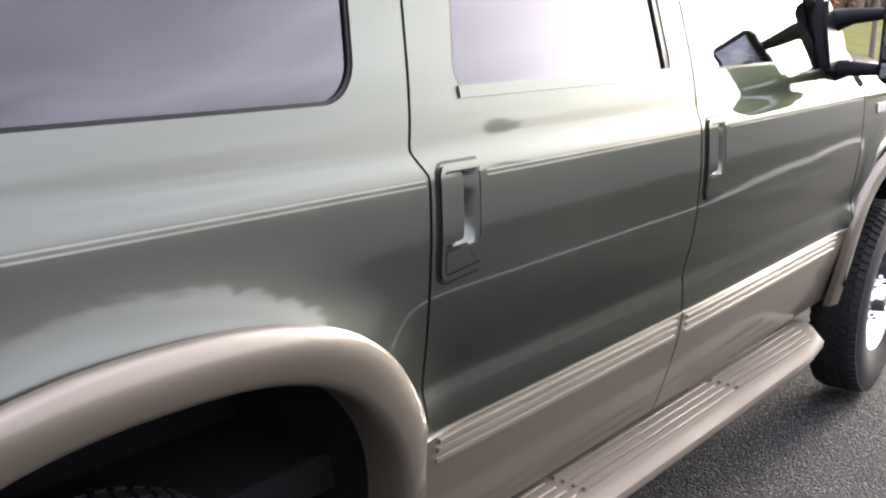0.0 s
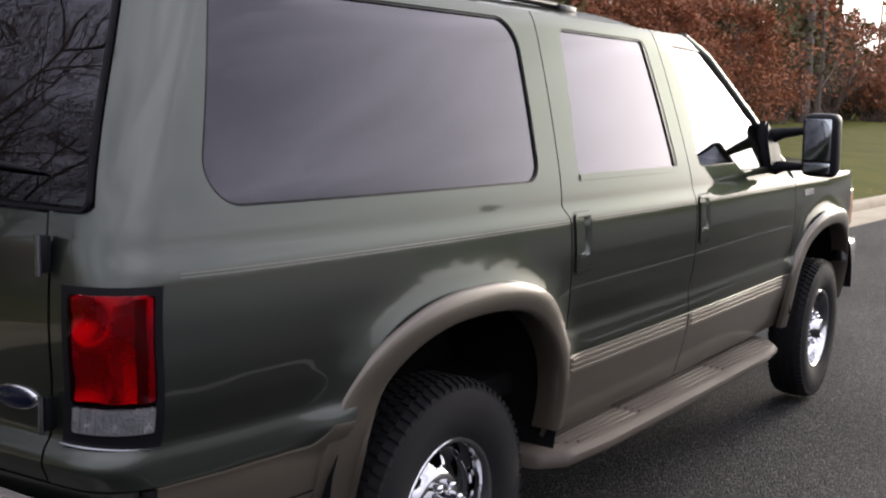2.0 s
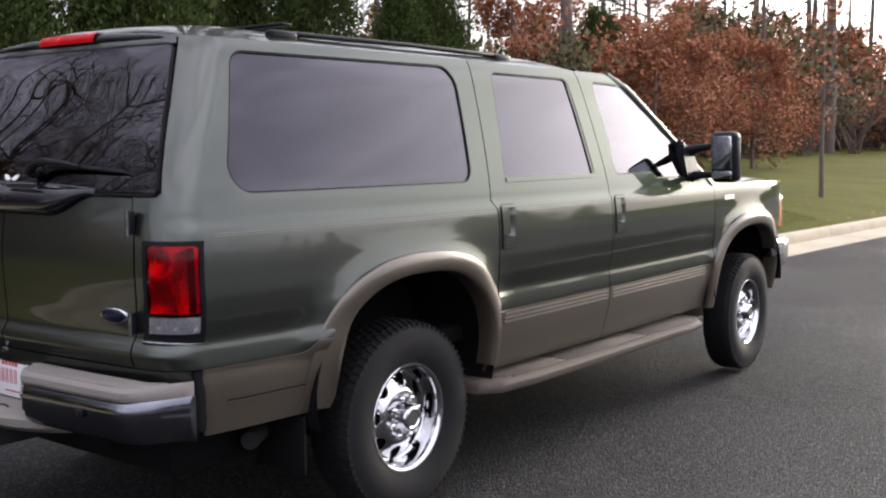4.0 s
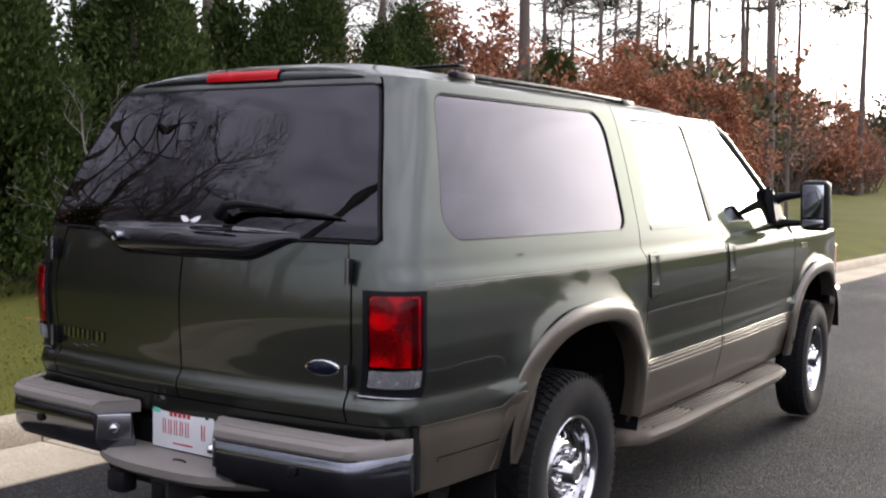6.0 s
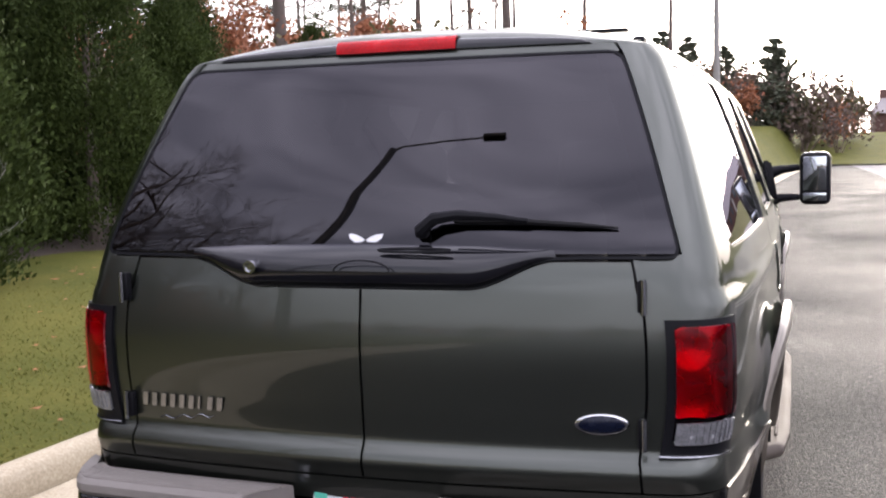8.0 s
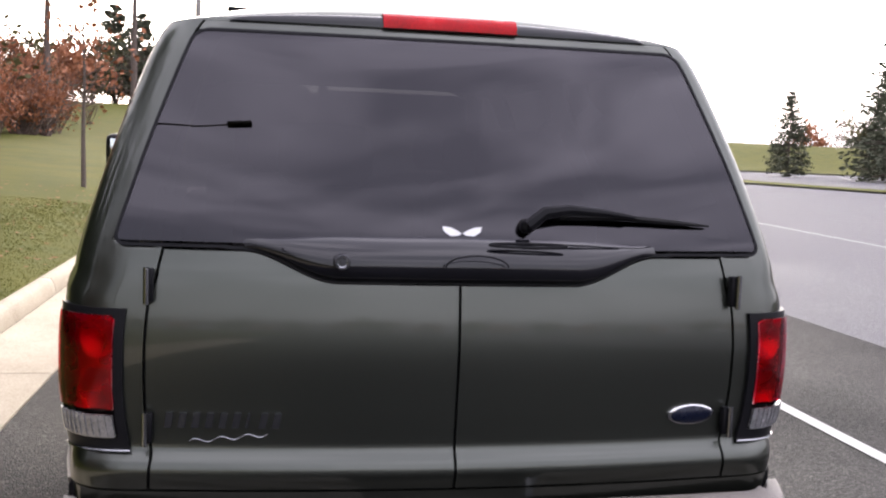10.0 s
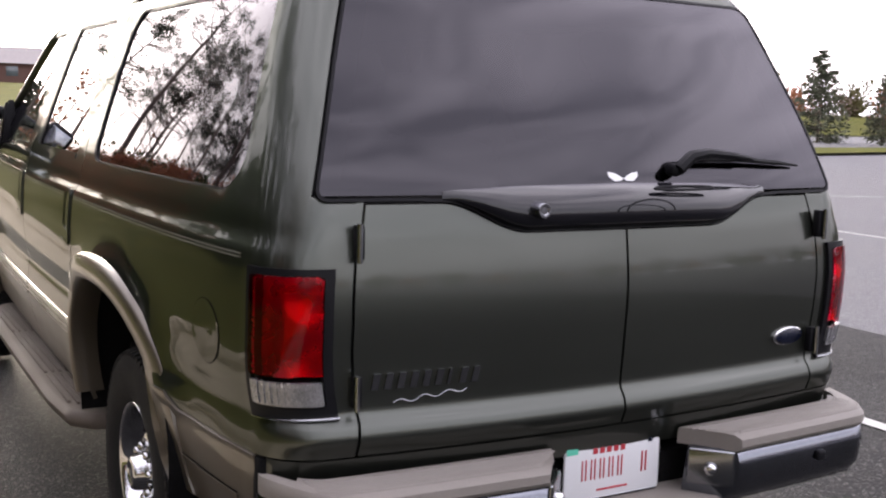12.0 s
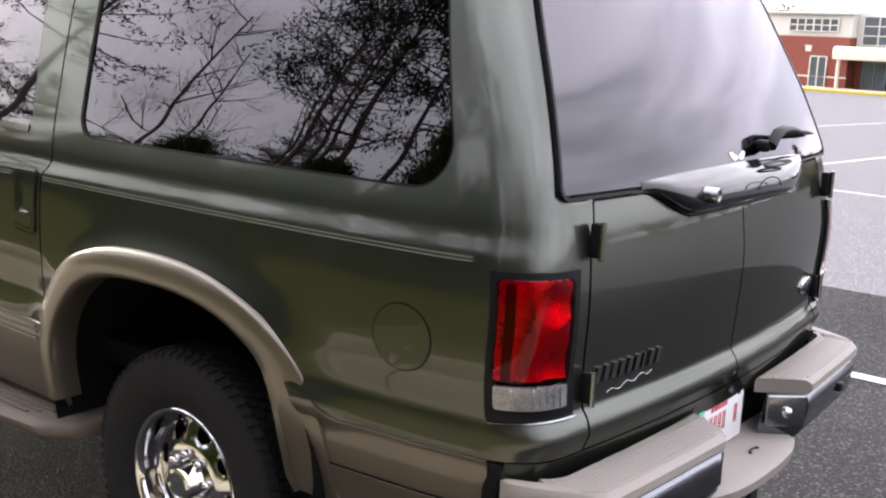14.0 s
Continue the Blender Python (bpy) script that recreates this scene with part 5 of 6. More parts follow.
# concrete kerb and gutter, cast in lengths with open joints
kerb = tagged(new("kerb"), "pale concrete kerb with a flat gutter pan", "kerb", kind="structure")
LEN = 3.5
prof = [(0.0, -0.05), (0.0, 0.02), (-0.012, 0.085), (-0.03, 0.128), (-0.06, 0.150), (-0.10, 0.156), (-0.15, 0.154), (-0.172, 0.140), (-0.175, -0.05)]
n = len(prof)
v = [(x, y, z) for y in (0.006, 0.05, LEN - 0.05, LEN - 0.006) for x, z in prof]
f = [(i * n + k, i * n + k + 1, (i + 1) * n + k + 1, (i + 1) * n + k) for i in range(3) for k in range(n - 1)] + [tuple(range(n))[::-1], tuple(range(3 * n, 4 * n))]
kerb_me = mesh_of("kerb_length", v, [q[::-1] for q in f], CONCRETE, sharp=50)
pan = bmesh.new()
block((0.004, 0.006, -0.06), (0.665, LEN - 0.006, 0.012), 0.006, 1, bm=pan)
for q in pan.verts:
    if q.co.z > 0:
        q.co.z += (q.co.x - 0.66) * 0.012
pan_me = bpy.data.meshes.new("gutter_length")
pan.to_mesh(pan_me)
pan.free()
pan_me.materials.append(CONCRETE)
tilt = -math.degrees(math.atan(0.040))
for k in range(-5, 25):
    y = LEN * k + 0.02
    for nm, me in (("kerb_length", kerb_me), ("gutter_length", pan_me)):
        o = put(nm, me, kerb)
        o.matrix_basis = pose(float(kerb_x(y)), y, 0, 0, 0, tilt)

# painted bay lines
def line(x0, y0, x1, y1, width=0.10):
    a, b = np.array((x0, y0)), np.array((x1, y1))
    d = (b - a) / np.linalg.norm(b - a)
    nrm = np.array((-d[1], d[0])) * width / 2
    k = max(2, int(np.linalg.norm(b - a) / 1.0))
    v = []
    for i in range(k + 1):
        p = a + (b - a) * i / k
        for s in (-1, 1):
            q = p + nrm * s
            v.append((q[0], q[1], float(lot_z(q[0], q[1])) + 0.006))
    f = [(2 * i, 2 * i + 2, 2 * i + 3, 2 * i + 1) for i in range(k)]
    ob = put("parking_line", mesh_of("parking_line", v, f, LINE, smooth=False))
    if (ob.data.polygons[0].normal.z) < 0:
        ob.data.flip_normals()
    return tagged(ob, "worn white painted parking line on the asphalt", "road marking", "parking lines", "structure")


line(2.87, -1.6, 3.25, 26.0)
line(10.9, -6.0, 12.6, 22.0)
for x0, y0, x1, y1 in ((15.2, 3.7, 20.5, 3.4), (16.2, 9.5, 21.5, 8.9), (21.5, 13.4, 27, 13.0), (15.5, -2.2, 20.8, -2.6), (17.0, 15.0, 22.4, 14.6), (27, 8, 33, 7.7), (30, 18, 36, 17.5)):
    line(x0, y0, x1, y1)

# ---------------------------------------------------------------- plants
def leaf_cloud(rng, points, size, slim=0.36):
    """Small leaf-shaped quads at points of (place, outward way)."""
    v, f = [], []
    for p, o in points:
        s = size * rng.uniform(0.6, 1.35)
        d = (Vector(o) + Vector((rng.uniform(-1, 1), rng.uniform(-1, 1), rng.uniform(-0.6, 0.9))) * 0.8).normalized()
        w = d.cross(Vector((rng.uniform(-1, 1), rng.uniform(-1, 1), rng.uniform(-1, 1)))).normalized() * s * slim
        p = Vector(p)
        b = len(v)
        v += [p - d * s * 0.5, p + w, p + d * s * 0.6, p - w]
        f.append((b, b + 1, b + 2, b + 3))
    return v, f


def cypress(seed, h, r, count, size=0.14):
    rng = random.Random(seed)
    ob = thing("conifer", "dense dark green conifer with ragged drooping sprays", "tree")
    tv, tf = tube_data([(0, 0, -0.2), (0.03, 0, h * 0.5), (0, 0.02, h * 0.96)], [0.16, 0.09, 0.015], 8)
    put("trunk", mesh_of("trunk", tv, tf, BARK), ob)
    pts = []
    lobes = [(rng.uniform(0, 2 * math.pi), rng.uniform(0.0, 0.92), rng.uniform(0.8, 1.25), rng.uniform(0.35, 0.7)) for _ in range(130)]
    while len(pts) < count:
        a, t, g, sp = rng.choice(lobes)
        rad = r * (1 - t)**0.85 * (0.55 + 0.45 * min(1, t / 0.12)) * g
        c = Vector((math.cos(a) * rad * 0.78, math.sin(a) * rad * 0.78, 0.15 + t * h))
        q = Vector((rng.gauss(0, 1), rng.gauss(0, 1), rng.gauss(0, 1.5))) * 0.19 * r * sp
        p = c + q
        k = Vector((p.x, p.y, 0))
        k = k.normalized() if k.length > 0.05 else Vector((1, 0, 0))
        if p.z > 0.05:
            pts.append((p, k * 0.7 + Vector((0, 0, 0.9))))
    v, f = leaf_cloud(rng, pts, size, 0.26)
    put("crown", mesh_of("crown", v, f, CYPRESS, smooth=False), ob)
    return ob


def branches(rng, start, way, length, radius, depth, v, f, tips, up=0.15, sides=5, spread_=0.7, thin=False):
    pts, rad = [Vector(start)], [radius]
    d = Vector(way).normalized()
    k = 4 if depth > 1 else 2 if thin else 3
    for i in range(k):
        d = (d + Vector((rng.uniform(-1, 1), rng.uniform(-1, 1), rng.uniform(-1, 1))) * 0.16 + Vector((0, 0, up * 0.3))).normalized()
        pts.append(pts[-1] + d * length / k)
        rad.append(radius * (1 - 0.62 * (i + 1) / k))
    tube_data(pts, rad, sides if depth > 1 else 3, v, f, cap=False)
    if depth <= 0:
        tips.append((pts[-1], d))
        tips.append(((pts[-1] + pts[-2]) / 2, d))
        return
    for i in range(rng.randint(3, 4) if depth > 1 else 4):
        j = rng.randint(1, k)
        side = d.cross(Vector((rng.uniform(-1, 1), rng.uniform(-1, 1), rng.uniform(-1, 1)))).normalized()
        branches(rng, pts[j], d * (1 - spread_ * 0.5) + side * spread_ + Vector((0, 0, up)), length * rng.uniform(0.5, 0.75), max(rad[j] * 0.62, 0.004), depth - 1, v, f, tips, up, sides, spread_, thin)


def broadleaf(seed, h, bark, name, label, leaves=None, leaf_size=0.1, leaf_count=0, trunk_share=0.3, depth=4, limb=0.42, radius=None, spread_=0.7, low=0.15):
    rng = random.Random(seed)
    ob = thing(name, label, "tree")
    r0 = radius or h * 0.016
    v, f = [], []
    pts = [Vector((0, 0, -0.2))]
    for i in range(6):
        pts.append(pts[-1] + Vector((rng.uniform(-0.02, 0.02) * h * 0.5, rng.uniform(-0.02, 0.02) * h * 0.5, h / 6.2)))
    rads = [r0 * (1 - 0.13 * i) for i in range(7)]
    tube_data(pts, rads, 9, v, f)
    put("trunk", mesh_of("trunk", v, f, bark), ob)
    v, f, tips = [], [], []
    for i in range(int(9 * (1 - trunk_share) + 5)):
        t = rng.uniform(trunk_share, 0.98)
        j = t * 6
        p = pts[int(j)].lerp(pts[min(6, int(j) + 1)], j - int(j))
        a = rng.uniform(0, 2 * math.pi)
        branches(rng, p, (math.cos(a), math.sin(a), rng.uniform(0.15, 0.8)), h * limb * (1.05 - 0.6 * t) * rng.uniform(0.7, 1.1), r0 * 0.42 * (1.1 - t * 0.6), depth - 1, v, f, tips, low, 5, spread_, depth > 4)
    put("branching", mesh_of("branching", v, f, bark if leaves is None else TWIG), ob)
    if leaves is not None:
        pl = []
        while len(pl) < leaf_count:
            p, d = rng.choice(tips)
            q = Vector((rng.gauss(0, 1), rng.gauss(0, 1), rng.gauss(0, 1))) * h * 0.028
            pl.append((p + q, Vector((0, 0, -0.3)) + d))
        lv, lf = leaf_cloud(rng, pl, leaf_size)
        put("crown", mesh_of("crown", lv, lf, leaves, smooth=False), ob)
    return ob


def tall_pine(seed, h, crown_from, label):
    rng = random.Random(seed)
    ob = thing("pine", label, "tree")
    v, f = [], []
    lean = rng.uniform(-0.02, 0.02)
    pts = [Vector((lean * z + 0.06 * math.sin(z * 0.4 + seed), 0.05 * math.cos(z * 0.33 + seed), z)) for z in np.linspace(-0.3, h, 12)]
    tube_data(pts, [0.014 * h * (1 - 0.085 * i) for i in range(12)], 9, v, f)
    put("trunk", mesh_of("trunk", v, f, BARK), ob)
    v, f, pl = [], [], []
    for i in range(34):
        t = rng.uniform(crown_from, 0.99)
        j = t * 11
        p = pts[int(j)].lerp(pts[min(11, int(j) + 1)], j - int(j))
        a = rng.uniform(0, 2 * math.pi)
        ln = h * 0.24 * (1.15 - t) / (1.15 - crown_from) * rng.uniform(0.6, 1.2) + 0.5
        d = Vector((math.cos(a), math.sin(a), rng.uniform(-0.15, 0.45)))
        q = [p, p + d * ln * 0.5, p + d * ln + Vector((0, 0, 0.12 * ln))]
        tube_data(q, [0.05, 0.03, 0.012], 4, v, f, cap=False)
        for c in range(5):
            cc = q[1].lerp(q[2], rng.uniform(-0.2, 1.1))
            cc = cc + Vector((rng.uniform(-1, 1), rng.uniform(-1, 1), rng.uniform(-0.2, 0.6))) * ln * 0.18
            for _ in range(28):
                g = Vector((rng.gauss(0, 1), rng.gauss(0, 1), rng.gauss(0, 0.55))) * 0.30
                pl.append((cc + g, g + Vector((0, 0, 0.25))))
    put("branching", mesh_of("branching", v, f, BARK), ob)
    lv, lf = leaf_cloud(rng, pl, 0.25, 0.15)
    put("crown", mesh_of("crown", lv, lf, PINE, smooth=False), ob)
    return ob


def fir(seed, h, r, bare_to=0.06, mat=FIR, label="conical fir with layered drooping boughs", gaps=0.2, leaf=0.36, dense=1.0):
    """Boughs in whorls that shorten towards the tip, each with hanging sprays."""
    rng = random.Random(seed)
    ob = thing("fir_tree", label, "tree")
    v, f = tube_data([(0, 0, -0.3), (0.02, 0, h * 0.5), (0, 0, h)], [0.018 * h, 0.011 * h, 0.01], 8)
    put("trunk", mesh_of("trunk", v, f, BARK), ob)
    v, f, pl = [], [], []
    t = bare_to
    while t < 0.985:
        for i in range(rng.randint(6, 8)):
            if rng.random() < gaps:
                continue
            a = rng.uniform(0, 2 * math.pi)
            ln = r * (1 - t)**0.8 * rng.uniform(0.65, 1.15) * min(1, 0.55 + t * 3) + 0.12
            p = Vector((0, 0, t * h + rng.uniform(-0.1, 0.1)))
            d = Vector((math.cos(a), math.sin(a), 0.25 - 0.45 * (1 - t)))
            q = [p, p + d * ln * 0.55, p + d * ln + Vector((0, 0, 0.10 * ln))]
            tube_data(q, [0.035, 0.022, 0.008], 3, v, f, cap=False)
            side = Vector((-math.sin(a), math.cos(a), 0))
            for c in range(int((14 + 26 * ln / r) * dense)):
                w = rng.uniform(0.12, 1.05)
                b = (q[0].lerp(q[1], w * 2) if w < 0.5 else q[1].lerp(q[2], w * 2 - 1))
                wide = 0.30 * ln * (1.1 - w)
                g = side * rng.gauss(0, 1) * wide + Vector((0, 0, rng.gauss(-0.05, 0.07) * ln))
                pl.append((b + g, d * 0.8 + side * rng.uniform(-0.8, 0.8) + Vector((0, 0, -0.25))))
        t += rng.uniform(0.030, 0.046)
    put("branching", mesh_of("branching", v, f, BARK), ob)
    lv, lf = leaf_cloud(rng, pl, leaf, 0.2)
    put("crown", mesh_of("crown", lv, lf, mat, smooth=False), ob)
    return ob


def forked_sapling(seed, h):
    """A slightly bowed stem that forks in two near its top, with a few long rising limbs."""
    rng = random.Random(seed)
    ob = thing("bare_sapling", "slender bare sapling with pale grey bark before the conifers", "tree")
    pts = [Vector((0.05 * math.sin(2.4 * t), 0.05 * math.sin(3.1 * t) - 0.09 * t, t * h * 0.70)) for t in np.linspace(-0.06, 1, 10)]
    v, f = tube_data(pts, [0.040 * (1 - 0.055 * i) for i in range(10)], 9)
    put("trunk", mesh_of("trunk", v, f, BARK_PALE), ob)
    v, f = [], []

    def limb(p, d, ln, r, level):
        q, w = [Vector(p)], [r]
        for i in range(5):
            d = (d + Vector((rng.gauss(0, 0.13), rng.gauss(0, 0.13), 0.10 + rng.gauss(0, 0.08)))).normalized()
            q.append(q[-1] + d * ln / 5)
            w.append(max(0.0022, r * (1 - 0.17 * (i + 1))))
        tube_data(q, w, 6, v, f, cap=False)
        if level:
            for k in (2, 3, 4, 5)[:2 + level]:
                side = d.cross(Vector((rng.uniform(-1, 1), rng.uniform(-1, 1), rng.uniform(-1, 1)))).normalized()
                limb(q[k], d * 0.75 + side * 0.6, ln * rng.uniform(0.35, 0.55), w[k] * 0.65, level - 1)

    for a in (-1, 1):
        limb(pts[-1], Vector((0.42 * a, 0.30 * a, 0.9)), h * 0.34, 0.022, 2)
    for t, a in ((0.28, 200), (0.36, 170), (0.44, 20), (0.46, 215), (0.70, 10), (0.78, 185), (0.86, 35), (0.62, 290), (0.88, 95)):
        p = pts[int(t * 9)]
        limb(p, Vector((math.cos(radians(a)), math.sin(radians(a)), 0.32)), h * rng.uniform(0.28, 0.42), 0.016, 2)
    put("branching", mesh_of("branching", v, f, BARK_PALE), ob)
    return ob


def bush(seed, r, h, mat, label, count=2600, size=0.13, stems=11):
    rng = random.Random(seed)
    ob = thing("bush", label, "shrub")
    v, f, tips = [], [], []
    for i in range(stems):
        a = rng.uniform(0, 2 * math.pi)
        branches(rng, (rng.uniform(-0.2, 0.2) * r, rng.uniform(-0.2, 0.2) * r, -0.1), (math.cos(a) * 0.6, math.sin(a) * 0.6, 1), h * rng.uniform(0.5, 0.85), 0.03, 2, v, f, tips, 0.2, 4)
    put("stem_clump", mesh_of("stem_clump", v, f, TWIG), ob)
    pl = []
    while len(pl) < count:
        p, d = rng.choice(tips)
        pl.append((p + Vector((rng.gauss(0, 1), rng.gauss(0, 1), rng.gauss(0, 1))) * 0.12 * h, d))
    if count:
        lv, lf = leaf_cloud(rng, pl, size)
        put("foliage", mesh_of("foliage", lv, lf, mat, smooth=False), ob)
    return ob


def stand(ob, x, y, turn=0, scale=1.0, z=None, first=False, lift=0.0):
    zz = float(lawn_z(x, y)) if z is None else z
    m = pose(x, y, zz + lift - 0.02, 0, 0, turn) @ Matrix.Scale(scale, 4)
    if first:
        ob.matrix_basis = m
        return ob
    c = copy_thing(ob, m)
    c.matrix_basis = m
    return c


rng = random.Random(7)
# the dense row of conifers beside the vehicle
kinds = [cypress(11, 6.6, 2.3, 60000, 0.085), cypress(12, 5.6, 2.1, 54000, 0.085), cypress(13, 7.2, 2.4, 64000, 0.085)]
hind_kinds = [cypress(17, 6.4, 2.3, 9000, 0.20), cypress(18, 6.8, 2.3, 9500, 0.20)]
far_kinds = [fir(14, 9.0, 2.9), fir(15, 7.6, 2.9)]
spots = [(-7.2, 2.6), (-7.4, 4.9), (-8.0, 8.6), (-7.5, 0.4), (-8.2, 10.8), (-9.4, 13.4), (-11.5, 23.5)]
backs = [(-8.8, 3.6), (-8.9, 6.2), (-9.0, 1.8), (-9.9, 0.4), (-10.2, 4.4), (-10.6, 8.4), (-11.8, 12.2), (-12.5, 2.4), (-12.8, 6.4), (-9.0, 4.2), (-9.3, 8.4), (-9.2, 0.3)]
for i, (x, y) in enumerate(spots):
    stand(kinds[i % 3], x, y, rng.uniform(0, 360), rng.uniform(0.70, 0.80) * (1 if y < 7 else 0.85), first=i < 3)["group"] = "row of conifers"
for i, (x, y) in enumerate(backs):
    stand(hind_kinds[i % 2], x, y, rng.uniform(0, 360), rng.uniform(0.55, 0.66), first=i < 2)["group"] = "row of conifers"
# a small pale bare tree before them
sap = forked_sapling(31, 2.1)
stand(sap, -5.72, 3.0, 20, 0.84, first=True)
# russet beeches and oaks
beech = [broadleaf(41, 8.5, BARK, "russet_tree", "deciduous tree still full of russet leaves", BEECH, 0.19, 9000, 0.12, 4, 0.40, spread_=0.8), broadleaf(42, 7.5, BARK, "russet_tree", "deciduous tree still full of russet leaves", BEECH, 0.19, 8000, 0.12, 4, 0.42, spread_=0.8)]
for i, (x, y, s) in enumerate(((-9.0, 22.0, 0.45), (-8.0, 26.0, 0.44), (-15.5, 20.0, 0.50), (-13.0, 27.0, 0.50), (-19.0, 16.0, 0.55), (-11.2, 19.0, 0.40), (-12.0, 33.0, 0.50), (-9.6, 24.5, 0.44))):
    stand(beech[i % 2], x, y, rng.uniform(0, 360), s, first=i < 2)["group"] = "russet trees"
young = broadleaf(45, 3.6, BARK, "young_oak", "young tree on the lawn with a few russet leaves", BEECH, 0.11, 260, 0.42, 3, 0.36, radius=0.055, spread_=0.75)
stand(young, -3.35, 17.9, 60, 1.0, first=True)
# tall pines and bare trunks of the wood
pines = [tall_pine(51, 19, 0.60, "tall straight pine with a high crown"), tall_pine(52, 17, 0.58, "tall straight pine with a high crown"), tall_pine(53, 21, 0.6, "tall straight pine with a high crown")]
bare = [broadleaf(61, 15, BARK, "bare_tree", "tall leafless tree with a fine bare crown", trunk_share=0.4, depth=4, limb=0.26, radius=0.15), broadleaf(62, 13, BARK, "bare_tree", "tall leafless tree with a fine bare crown", trunk_share=0.35, depth=4, limb=0.28, radius=0.12)]
for i in range(40):
    while True:
        x, y = rng.uniform(-48, -15), rng.uniform(4, 78)
        if x < -15.0 - 0.02 * y and not (-14 < x and y < 16):
            break
    src = pines[i % 3] if i % 2 == 0 else bare[(i // 2) % 2]
    is_first = i in (0, 2, 4, 1, 3)
    stand(src, x, y, rng.uniform(0, 360), rng.uniform(0.8, 1.15), first=is_first)["group"] = "trees of the wood"
for x, y, s in ((-14.5, 12.0, 0.72), (-12.6, 23.5, 0.8), (-10.5, 40, 0.9), (-9.5, 52, 0.9), (-6.5, 64, 0.9)):
    stand(rng.choice(pines), x, y, rng.uniform(0, 360), s)["group"] = "trees of the wood"
# undergrowth along the wood's edge
brown = bush(71, 1.4, 2.4, TWIG, "leafless brown thicket at the wood's edge", 0)
green = bush(72, 1.2, 2.2, SHRUB, "olive green shrub among bare twigs", 2400)
rust = bush(73, 1.3, 2.0, BEECH, "shrub with rusty brown leaves", 1300, 0.12)
first_done = set()
for i in range(64):
    y = rng.uniform(14, 72)
    x = -10.2 + 0.012 * y - abs(rng.gauss(0, 3.2)) - (2.5 if y < 20 else 0)
    src = (brown, rust, brown, green, brown, rust)[i % 6]
    fst = id(src) not in first_done
    first_done.add(id(src))
    stand(src, x, y, rng.uniform(0, 360), rng.uniform(0.8, 1.5), first=fst)["group"] = "undergrowth"
for x, y, s in ((-9.8, 41, 1.3), (-9.2, 49, 1.3)):
    stand(brown, x, y, rng.uniform(0, 360), s)["group"] = "undergrowth"
# unseen thicket behind, added to darken and soften what the tail doors mirror
for k in range(16):
    x, y = -8.2 - 1.1 * (k % 3) - 0.2 * k, -2.2 - 1.05 * k
    stand((brown, rust, brown, brown)[k % 4], x, y, rng.uniform(0, 360), rng.uniform(1.0, 1.3))["group"] = "undergrowth"
# lighter thickets for the distance
far_brown = bush(74, 1.4, 2.4, TWIG, "distant leafless brown thicket", 500, 0.16, 5)
far_green = bush(75, 1.2, 2.2, SHRUB, "distant olive green thicket", 900, 0.24, 4)
far_rust = bush(76, 1.3, 2.0, BEECH, "distant thicket with rusty leaves", 700, 0.20, 4)
for k, kind in enumerate((far_brown, far_green, far_rust)):
    stand(kind, -24 + 3 * k, 112 + k, 0, 1.8, first=True)["group"] = "far wood"
# far trees ahead, on the bank
for i in range(26):
    x, y = -20 + i * 1.05 + rng.uniform(-1, 1), 108 + rng.uniform(-8, 10)
    stand((far_brown, far_green, far_brown, far_rust)[i % 4], x, y, rng.uniform(0, 360), rng.uniform(1.6, 2.6), z=float(lawn_z(x, y)) if x < -1 else float(hill_z(x, y)))["group"] = "far undergrowth"
for x, y, s in ((-9, 115, 0.6), (-4.5, 118, 0.6)):
    stand(pines[1], x, y, rng.uniform(0, 360), s, z=float(hill_z(x, y)) - 2)["group"] = "far trees"
for x, y, s in ((-4, 110, 0.6), (2.2, 120, 0.6), (6.0, 150, 0.7)):
    stand(bare[0], x, y, rng.uniform(0, 360), s, z=float(hill_z(x, y)))["group"] = "far trees"
stand(pines[1], -1.0, 111, 30, 0.62, z=float(hill_z(-1, 111)) - 2.6)["group"] = "far trees"
# trees across the car park
for x, y, s in ((46, 66, 1.38), (50, 65, 1.05), (53.5, 63, 0.95), (56, 66, 0.85), (49, 72, 1.0), (42, 74, 0.75), (61, 62, 0.85), (70, 59.3, 1.0), (74.5, 56.5, 0.66)):
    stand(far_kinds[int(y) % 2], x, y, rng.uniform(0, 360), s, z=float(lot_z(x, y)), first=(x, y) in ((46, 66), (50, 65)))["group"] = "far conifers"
stand(pines[0], 80, 56, 40, 0.5, z=float(lot_z(80, 56)) - 1.0)["group"] = "far conifers"
for i in range(30):
    a = radians(30 + i * 1.5)
    d = rng.uniform(165, 200)
    x, y = d * math.sin(a), d * math.cos(a)
    stand((far_rust, far_brown, far_green)[i % 3], x, y, rng.uniform(0, 360), rng.uniform(2.4, 3.4), z=float(lot_z(x, y)) * 0.4)["group"] = "far wood"
# bare trees behind, seen mirrored in the hatch glass
fine = broadleaf(64, 11, BARK, "bare_tree", "leafless tree with a dense fine crown", trunk_share=0.25, depth=5, limb=0.40, radius=0.13, spread_=0.62)
